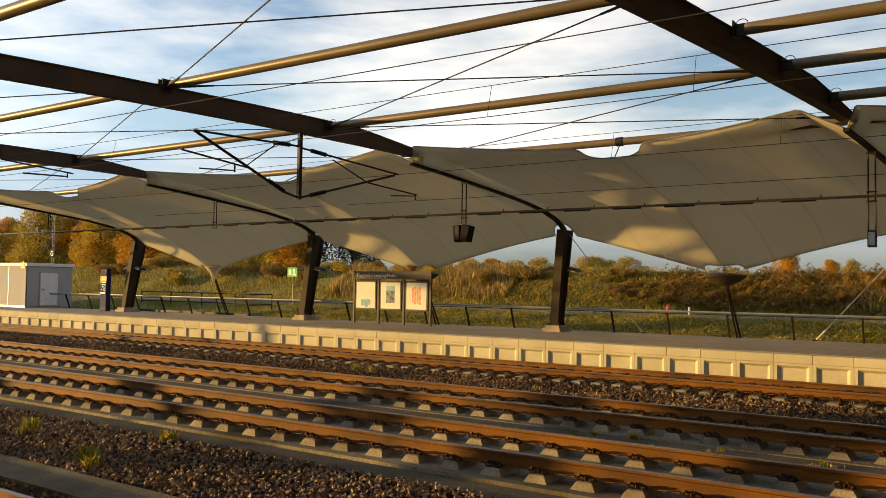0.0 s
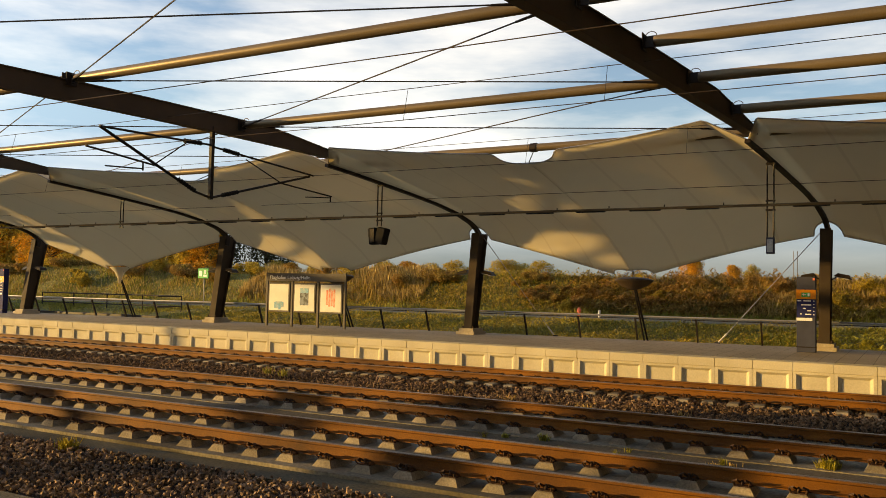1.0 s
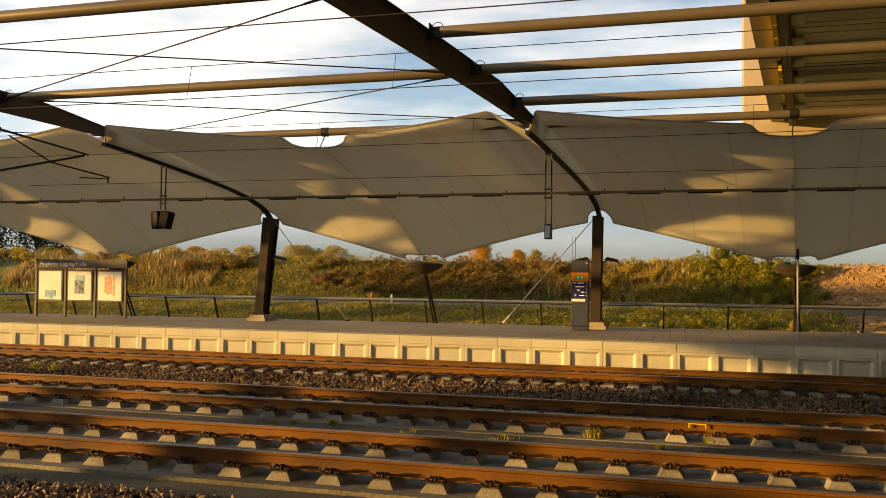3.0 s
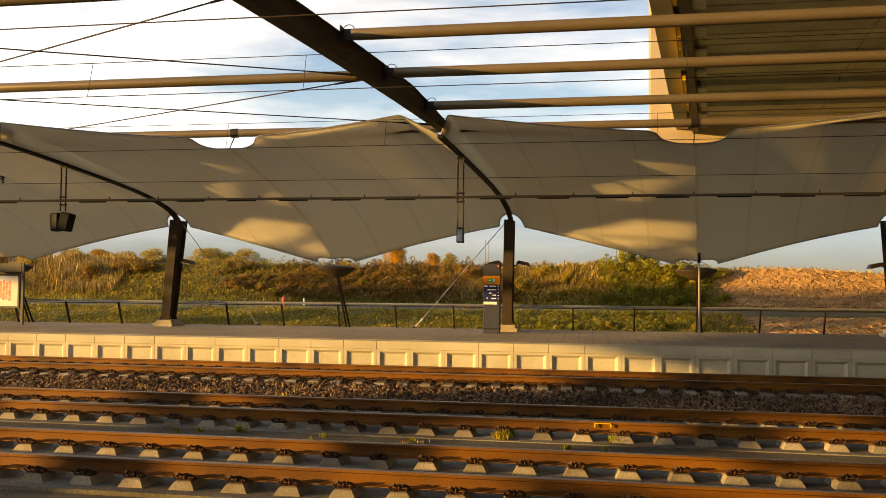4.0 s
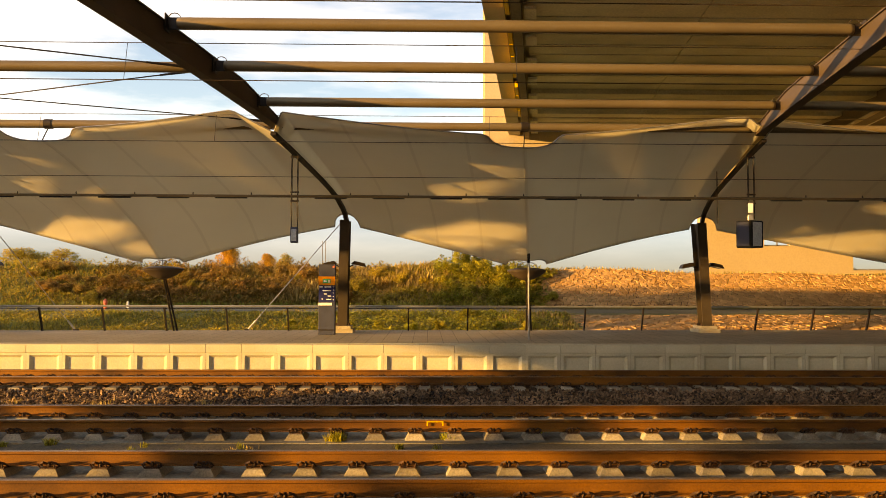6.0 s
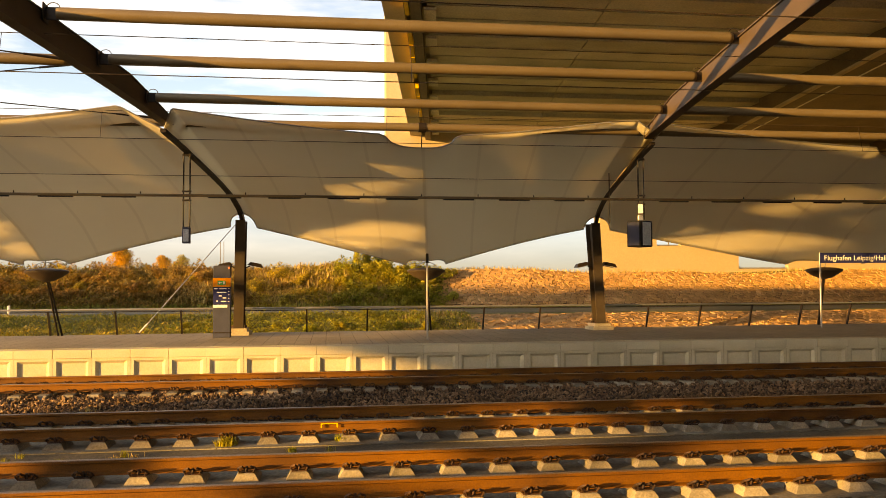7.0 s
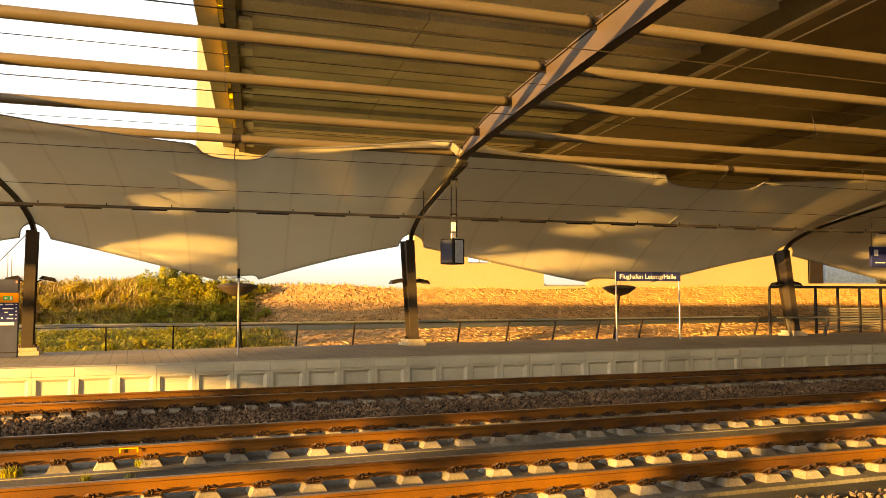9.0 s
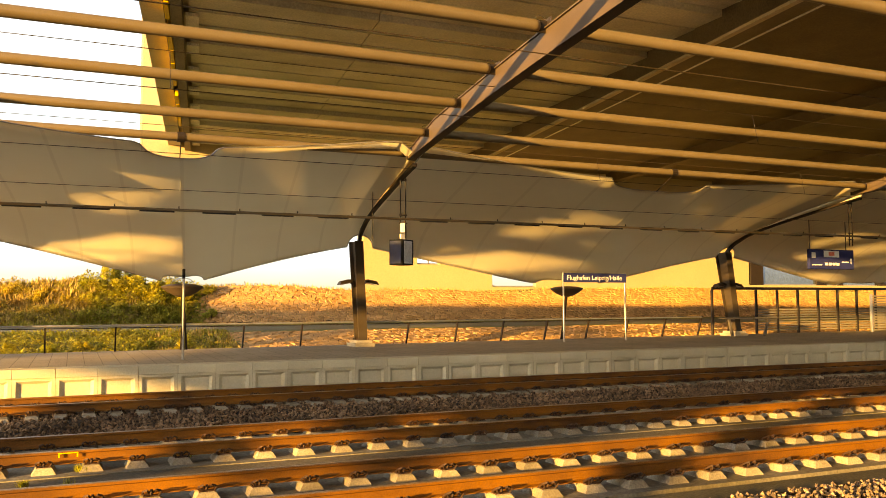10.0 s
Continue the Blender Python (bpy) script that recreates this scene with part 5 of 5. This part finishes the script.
def rubble(name, label, x0, x1, v0, v1, cw, ch, n_parts, foot_v):
    wall = thing(name, (x0, bank(x0, foot_v)[0], bank(x0, foot_v)[1]), label, "stone wall", kind="structure")
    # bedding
    # bedding, its colour kept dark for the shade between the stones
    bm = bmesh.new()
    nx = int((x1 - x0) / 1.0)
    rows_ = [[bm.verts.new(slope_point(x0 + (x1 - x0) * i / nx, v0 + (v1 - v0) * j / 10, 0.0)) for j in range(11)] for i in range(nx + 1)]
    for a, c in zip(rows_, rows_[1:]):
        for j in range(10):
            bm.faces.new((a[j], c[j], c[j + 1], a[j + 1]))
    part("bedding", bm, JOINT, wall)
    nr, nc = max(1, round((v1 - v0) / ch)), int((x1 - x0) / cw)
    jit = rng.uniform(-1, 1, (nr + 1, 2 * nc + 4, 2))
    many_v, many_f, made = [], [], 0
    for c in range(nc):
        for r in range(nr):
            off = 0 if r % 2 else 1
            ring = []
            for dr, dc in ((0, 0), (0, 1), (0, 2), (1, 2), (1, 1), (1, 0)):
                gc = 2 * c + off + dc
                j = jit[r + dr, gc]
                ring.append((x0 + (gc + j[0] * 0.42) * cw / 2, v0 + (r + dr + (j[1] * 0.34 if 0 < r + dr < nr else 0)) * (v1 - v0) / nr))
            cx, cv = sum(p[0] for p in ring) / 6, sum(p[1] for p in ring) / 6
            h = rng.uniform(0.022, 0.05)
            tilt = rng.uniform(-0.014, 0.014, 2)
            outer = [slope_point(cx + (a - cx) * 0.93, cv + (b_ - cv) * 0.91, 0.0) for a, b_ in ring]
            inner = [slope_point(cx + (a - cx) * 0.84, cv + (b_ - cv) * 0.80, h + tilt[0] * (1 if a > cx else -1) + tilt[1] * (1 if b_ > cv else -1)) for a, b_ in ring]
            vs3 = outer + inner
            fs3 = [tuple(range(6, 12))] + [(k, (k + 1) % 6, 6 + (k + 1) % 6, 6 + k) for k in range(6)]
            if made < n_parts:
                me = bpy.data.meshes.new("stone")
                base = BASE[wall]
                me.from_pydata([tuple(p - base) for p in vs3], [], fs3)
                me.materials.append(REDSTONE)
                o = new("stone", me)
                o.parent = wall
                made += 1
            else:
                k0 = len(many_v)
                many_v += [tuple(p - BASE[wall]) for p in vs3]
                many_f += [tuple(k0 + i for i in f) for f in fs3]
    me = bpy.data.meshes.new("rubble_stones")
    me.from_pydata(many_v, [], many_f)
    me.materials.append(REDSTONE_MANY)
    o = new("rubble_stones", me)
    o.parent = wall
    tagged(o, kind="stuff")


rubble("retaining_wall", "sloping wall of rough red sandstone rubble", 5.6, 62.0, 10.1, 12.75, 0.29, 0.18, 290, 10.1)
rubble("stone_slope", "low slope of rough red sandstone rubble", 5.9, 46.0, 0.3, 4.1, 0.34, 0.26, 290, 0.3)


# ---- plants ----
def blades(name, regions, material, label, seed, category="grass"):
    """Bent grass blades over stretches of the cutting: x0, x1, v0, v1, count, height."""
    r = np.random.default_rng(seed)
    V, F = [], []
    for x0, x1, v0, v1, n, hgt in regions:
        xs3, vs3 = r.uniform(x0, x1, n), r.uniform(v0, v1, n)
        hs = hgt * r.uniform(0.5, 1.3, n)
        an, lean_ = r.uniform(0, math.tau, n), r.uniform(0.1, 0.5, n)
        for x, v, h, a, le in zip(xs3, vs3, hs, an, lean_):
            clump = noise.noise((x * 0.5, v * 0.7, 7))
            h *= 1 + 0.7 * clump
            y, z = bank(x, v)
            z -= 0.04
            w = 0.018 + 0.02 * h
            ca, sa = math.cos(a), math.sin(a)
            k = len(V)
            V += [(x - w * sa, y + w * ca, z), (x + w * sa, y - w * ca, z), (x + ca * h * le * 0.4 + w * sa * 0.6, y + sa * h * le * 0.4 - w * ca * 0.6, z + h * 0.6), (x + ca * h * le, y + sa * h * le, z + h)]
            F += [(k, k + 1, k + 2), (k, k + 2, k + 3)]
    return scatter_mesh(name, V, F, material, "stuff", label, category)


blades("grass", [(-45, 6.2, 0.2, 4.8, 60000, 0.12), (-60, -45, 0.2, 4.8, 6000, 0.12), (-60, 5.2, 9.4, 13.2, 26000, 0.24), (-75, -60, 0.2, 13, 4000, 0.4)], GRASS, "rough green and yellow autumn grass on the cutting", 21)
blades("dry_grass", [(-60, 5.0, 10.2, 13.5, 14000, 0.24), (-34, -22, 10.5, 13.0, 6000, 0.5), (-6.5, 1.0, 10.2, 13.0, 4000, 0.38), (5.0, 58, 12.75, 14.6, 2600, 0.14), (3.4, 6.2, 0.2, 4.0, 700, 0.2), (-3.0, 3.5, 10.2, 12.4, 3500, 0.36), (-14, -2, 12.2, 13.6, 900, 0.3), (-60, 5, 3.4, 4.8, 4000, 0.10)], STRAW, "tall dry straw-coloured grass on the cutting", 22)


def leaf_cloud(r, blobs, n, size):
    """Small bent leaves spread through lumps (cx, cy, cz, rx, ry, rz), thin at the rim so that gaps show."""
    V, F = [], []
    tot = sum(b_[3] * b_[4] * b_[5] for b_ in blobs)
    for cx, cy, cz, rx, ry, rz in blobs:
        m = max(8, int(n * rx * ry * rz / tot))
        d = r.normal(size=(m, 3))
        d /= np.linalg.norm(d, axis=1, keepdims=True)
        d *= (r.uniform(0.25, 1.0, m) ** 0.45)[:, None] * r.uniform(0.85, 1.18, (m, 1))
        p = d * (rx, ry, rz) + (cx, cy, cz)
        a = r.normal(size=(m, 3)); a /= np.linalg.norm(a, axis=1, keepdims=True)
        c = np.cross(a, r.normal(size=(m, 3))); c /= np.linalg.norm(c, axis=1, keepdims=True)
        s = size * r.uniform(0.6, 1.4, (m, 1))
        for q0, q1, q2, q3 in zip(p - a * s, p + c * s * 0.5, p + a * s, p - c * s * 0.5):
            k = len(V)
            V += [tuple(q0), tuple(q1), tuple(q2), tuple(q3)]
            F.append((k, k + 1, k + 2, k + 3))
    return V, F


def leaf_part(name, V, F, material, parent, label=""):
    me = bpy.data.meshes.new(name)
    me.from_pydata(V, [], F)
    me.materials.append(material)
    o = new(name, me)
    o.parent = parent
    return tagged(o, label)


def shrub(seed, material, w, h, label, n=3200, size=0.06):
    r = np.random.default_rng(seed)
    t = thing("shrub", (0, 0, 0), label, "shrub", "shrubs on the cutting")
    tips = [(r.uniform(-0.8, 0.8) * w, r.uniform(-0.5, 0.5) * w, r.uniform(0.35, 0.9) * h) for _ in range(11)]
    bm = bmesh.new()
    for x, y, z in tips:
        sweep([(x * 0.15, y * 0.15, -0.1), (x * 0.5, y * 0.5, z * 0.55), (x, y, z)], [0.022, 0.014, 0.005], 5, bm)
    part("branching_stem", bm, BARK, t)
    V, F = leaf_cloud(r, [(x, y, z * 0.85, w * r.uniform(0.22, 0.42), w * r.uniform(0.2, 0.35), h * r.uniform(0.16, 0.3)) for x, y, z in tips], n, size)
    leaf_part("foliage", V, F, material, t)
    return t


def tree(seed, material, h, label, n=11000, size=0.10, narrow=1.0):
    r = np.random.default_rng(seed)
    t = thing("tree", (0, 0, 0), label, "tree", "trees above the cutting")
    bm = sweep([(0, 0, -0.2), (0.03 * h, 0, h * 0.35), (0.02 * h, 0.03 * h, h * 0.7), (0, 0, h * 0.95)], [0.025 * h, 0.018 * h, 0.010 * h, 0.003 * h], 8)
    blobs = []
    for k in range(24):
        f = r.uniform(0.10, 0.95)
        a = r.uniform(0, math.tau)
        reach = h * narrow * (0.34 * math.sin(math.pi * min(1, f * 0.9 + 0.12)) + 0.04) * r.uniform(0.5, 1.1)
        p0 = Vector((0.02 * h, 0.01 * h, h * f * 0.72))
        p1 = Vector((math.cos(a) * reach, math.sin(a) * reach, h * f))
        sweep([p0, (p0 + p1) / 2 + Vector((0, 0, 0.03 * h)), p1], [0.009 * h, 0.006 * h, 0.002 * h], 5, bm)
        s = h * r.uniform(0.10, 0.18)
        blobs.append((p1.x, p1.y, p1.z, s * 1.2, s * 1.2, s * r.uniform(0.7, 1.1)))
    part("trunk", bm, BARK, t)
    V, F = leaf_cloud(r, blobs, n, size)
    leaf_part("crown", V, F, material, t)
    return t


def plant_on(proto, x, v, turn, scale, sink=0.1):
    y, z = bank(x, v)
    c = copy_thing(proto, pose(x, y, z - sink, 0, 0, turn))
    c.scale = (scale, scale, scale)
    return c


def leaf_cover(name, x0, x1, v0, v1, n, lift, size, material, label, seed):
    """A low close cover of leaves over a stretch of the cutting."""
    r = np.random.default_rng(seed)
    V, F = [], []
    for x, v, q, a, b_, s in zip(r.uniform(x0, x1, n), r.uniform(v0, v1, n), r.uniform(0, 1, n), r.uniform(0, math.tau, n), r.uniform(-1, 1, n), size * r.uniform(0.6, 1.5, n)):
        rim = min(1, (x - x0) / 2.0, (x1 - x) / 2.0)
        if q * 0.8 > rim:
            continue
        lump = 0.55 + 0.9 * noise.noise((x * 1.1, v * 1.3, seed)) + 0.5 * noise.noise((x * 3.1, v * 3.3, seed))
        y, z = bank(x, v)
        d = Vector((math.cos(a), math.sin(a), b_)) * s
        e = Vector((-math.sin(a), math.cos(a), 0.6 * b_)) * s * 0.55
        c = Vector((x, y - 0.25 * lift * q, z + lift * max(0.05, lump) * q))
        k = len(V)
        V += [tuple(c - d), tuple(c + e), tuple(c + d), tuple(c - e)]
        F.append((k, k + 1, k + 2, k + 3))
    return scatter_mesh(name, V, F, material, "stuff", label, "undergrowth")


leaf_cover("bramble_cover", -15.0, -1.5, 10.1, 13.4, 40000, 0.62, 0.05, LEAF_RED, "low russet bramble undergrowth covering the bank", 61)
leaf_cover("olive_cover", -30.0, -8.0, 10.1, 13.4, 24000, 0.45, 0.045, LEAF_OLIVE, "olive undergrowth covering the bank", 62)
leaf_cover("olive_cover", -4.0, 3.0, 10.1, 13.2, 14000, 0.5, 0.045, LEAF_OLIVE, "olive undergrowth covering the bank", 63)
leaf_cover("green_cover", 0.0, 6.6, 10.1, 13.2, 30000, 0.75, 0.045, LEAF_GREEN, "yellow-green leafy undergrowth beside the stone wall", 64)
leaf_cover("green_cover", -4.0, 6.4, 0.3, 4.2, 16000, 0.30, 0.04, LEAF_GREEN, "low yellow-green leafy plants on the verge", 65)
leaf_cover("verge_cover", -30.0, -2.0, 0.3, 4.4, 22000, 0.22, 0.04, LEAF_OLIVE, "low olive plants on the verge", 66)

rg = random.Random(4)
russet = [shrub(31, LEAF_RED, 1.1, 1.0, "low russet autumn bramble shrub on the bank"), shrub(32, LEAF_RED, 1.3, 0.9, "low russet autumn bramble shrub on the bank")]
olive = [shrub(33, LEAF_OLIVE, 1.1, 1.2, "olive autumn shrub on the bank"), shrub(34, LEAF_OLIVE, 1.0, 1.0, "olive autumn shrub on the bank")]
green_s = [shrub(35, LEAF_GREEN, 1.2, 1.5, "green leafy shrub beside the stone wall", 3000), shrub(36, LEAF_GREEN, 1.1, 1.2, "green leafy shrub beside the stone wall", 2600)]
for i in range(44):
    plant_on(rg.choice(russet + olive[:1]), -17 + i * 0.39 + rg.uniform(-0.4, 0.4), rg.uniform(10.3, 12.5), rg.uniform(0, 360), rg.uniform(0.35, 0.62), 0.08)
for i in range(22):
    plant_on(rg.choice(olive + russet), -58 + i * 1.7 + rg.uniform(-0.6, 0.6), rg.uniform(11.2, 13.6), rg.uniform(0, 360), rg.uniform(0.6, 1.1), 0.15)
for x, v, s, k in ((1.2, 11.6, 0.9, 0), (2.3, 11.2, 1.0, 1), (2.9, 12.4, 1.25, 0), (3.7, 11.0, 1.1, 1), (4.4, 12.0, 1.25, 0), (5.0, 11.0, 1.0, 1), (5.6, 12.1, 1.05, 0), (6.2, 10.9, 0.75, 1), (0.2, 12.6, 0.8, 1), (6.5, 12.4, 0.7, 0), (4.0, 10.4, 0.8, 0), (5.6, 10.4, 0.6, 1)):
    plant_on(green_s[k], x + 0.3, v - 0.3, rg.uniform(0, 360), s * 0.52, 0.1)
tall = plant_on(green_s[0], 2.36, 12.3, 40, 0.6, 0.1)
tall.scale = (0.5, 0.5, 0.95)
for i in range(10):
    plant_on(rg.choice(olive), -6.5 + i * 0.9, rg.uniform(10.6, 12.4), rg.uniform(0, 360), rg.uniform(0.3, 0.5), 0.08)
for i in range(9):
    plant_on(rg.choice(green_s), -4 + i * 1.05, rg.uniform(0.8, 3.6), rg.uniform(0, 360), rg.uniform(0.18, 0.32), 0.03)

protos = {"gold": [tree(41, LEAF_GOLD, 6.0, "golden autumn tree above the cutting"), tree(42, LEAF_GOLD, 5.5, "golden autumn tree above the cutting")],
          "olive": [tree(43, LEAF_OLIVE, 6.0, "olive-green autumn tree above the cutting"), tree(44, LEAF_OLIVE, 6.5, "olive-green autumn tree above the cutting")],
          "dark": [tree(45, LEAF_DARK, 7.0, "dark evergreen tree above the cutting", 5200, 0.12)]}


def tree_at(kind, x, y, h, k=0, wide=1.0):
    p = protos[kind][k % len(protos[kind])]
    c = copy_thing(p, pose(x, y, 2.25 if y < 60 else 2.6, 0, 0, rg.uniform(0, 360)))
    s = h / 6.0
    c.scale = (s * wide, s * wide, s)


for i in range(30):
    x = -98 + i * 1.85 + rg.uniform(-0.7, 0.7)
    kind = rg.choice(["gold", "olive", "olive", "gold", "olive"])
    tree_at(kind, x, rg.uniform(42, 50), rg.uniform(4.4, 6.6) * (1.0 if x < -62 else 0.8), i)
for x, y, h in ((-86, 55, 7.5), (-79, 52, 7.0), (-54, 47, 6.0), (-50, 49, 6.4), (-47, 46, 5.0), (-44, 50, 4.8)):
    tree_at("dark", x, y, h)
for x, y, h, kind in ((-40.5, 47, 2.9, "olive"), (-38.5, 46, 2.6, "gold"), (-36, 47, 3.0, "olive"), (-32.5, 45, 2.7, "olive"), (-30.6, 46, 2.9, "olive"), (-28, 45, 2.7, "gold"), (-26.2, 45, 2.5, "olive"), (-24.6, 45, 2.8, "olive"), (-21.2, 45, 2.7, "olive"), (-20.2, 45.4, 2.5, "olive"), (-18.9, 45, 2.8, "olive"),
                      (-18.6, 82, 3.6, "gold"), (-14.4, 80, 2.6, "gold"), (-12.9, 82, 2.7, "olive")):
    tree_at(kind, x, y, h * (0.56 if y < 60 else 0.85), int(abs(x)), 1.75 if y < 60 else 1.1)
for x, y, h in ((42.0, 82, 2.4), (40.4, 84, 1.7), (74, 90, 1.6), (77, 90, 1.3), (80, 92, 1.5), (33, 84, 3.4)):
    tree_at("olive", x, y, h, int(x), 1.2)
for i in range(26):
    tree_at("dark", -160 + i * 9.0 + rg.uniform(-3, 3), 330 + rg.uniform(-20, 20), rg.uniform(2.5, 4.0))
# the first of each kind takes a place of its own
for o in russet + olive + green_s:
    o.scale = (0.55, 0.55, 0.55)
for o, (x, v) in zip(russet + olive + green_s, ((-14.2, 11.5), (-9.8, 12.0), (-27.5, 12.6), (-33.0, 12.3), (3.2, 12.8), (1.6, 12.4))):
    y, z = bank(x, v)
    o.location = (x, y, z - 0.12)
for o, (x, y) in zip([p for k in ("gold", "olive", "dark") for p in protos[k]], ((-62, 46), (-71, 45), (-66, 48), (-57, 45), (-68, 57))):
    o.location = (x, y, 2.6)


def weed(r, V, F, n, h, spread, at, size):
    """One tuft of narrow bent leaves."""
    for _ in range(n):
        a, le, hh = r.uniform(0, math.tau), r.uniform(0.15, 0.8), size * h * r.uniform(0.5, 1.2)
        x, y = at[0] + size * r.normal(0, spread), at[1] + size * r.normal(0, spread)
        w, z = 0.008 * size, at[2]
        ca, sa = math.cos(a), math.sin(a)
        k = len(V)
        V += [(x - w * sa, y + w * ca, z), (x + w * sa, y - w * ca, z), (x + ca * hh * le * 0.5 + 1.6 * w * sa, y + sa * hh * le * 0.5 - 1.6 * w * ca, z + hh * 0.6), (x + ca * hh * le, y + sa * hh * le, z + hh)]
        F += [(k, k + 1, k + 2), (k, k + 2, k + 3)]


WEEDS = [([], [], LEAF_GREEN, 110, 0.20, 0.06, "small green leafy weeds growing beside the rails"), ([], [], GRASS, 34, 0.16, 0.05, "short grassy weeds growing in the slab joints"), ([], [], STRAW, 24, 0.11, 0.09, "dry straw weeds growing in the ballast")]
weed_rng = np.random.default_rng(51)
for x, y, z, k, s in ((-0.58, 11.60, -0.27, 0, 0.75), (-0.52, 11.64, -0.27, 0, 0.7), (-0.64, 11.62, -0.27, 0, 0.6), (1.05, 11.72, -0.27, 0, 0.6), (0.38, 11.03, -0.26, 0, 0.45), (-4.6, 11.38, -0.27, 0, 0.55), (-5.2, 11.25, -0.26, 0, 0.4), (-5.5, 11.1, -0.26, 1, 0.6), (-3.2, 11.2, -0.26, 1, 0.5), (-1.83, 11.07, -0.26, 1, 0.6), (-1.70, 11.05, -0.26, 2, 0.5), (-4.1, 10.75, -0.26, 1, 0.5), (-1.95, 10.9, -0.26, 2, 0.6), (-5.5, 10.8, -0.26, 1, 0.4), (-3.3, 10.9, -0.26, 1, 0.5), (-2.6, 10.8, -0.26, 1, 0.4), (0.9, 10.9, -0.26, 1, 0.6), (2.5, 12.25, -0.28, 1, 0.8),
                     (-9.9, 6.85, -0.30, 0, 0.9), (-9.7, 5.45, -0.30, 0, 1.0), (-9.2, 5.2, -0.30, 0, 0.8), (-12.4, 6.2, -0.30, 0, 0.9), (-12.0, 5.9, -0.30, 1, 1.1), (-7.0, 15.3, -0.22, 2, 1.0), (-5.2, 15.0, -0.22, 2, 1.1), (-13.5, 15.8, -0.22, 1, 1.2), (-8.6, 15.6, -0.22, 2, 0.9), (-3.4, 15.2, -0.22, 2, 1.0), (-14.2, 16.0, -0.22, 1, 1.3)):
    V, F, material, n, h, spread, label = WEEDS[k]
    weed(weed_rng, V, F, n, h, spread, (x, y, z), s)
for V, F, material, n, h, spread, label in WEEDS:
    scatter_mesh("weeds", V, F, material, "stuff", label, "weeds")
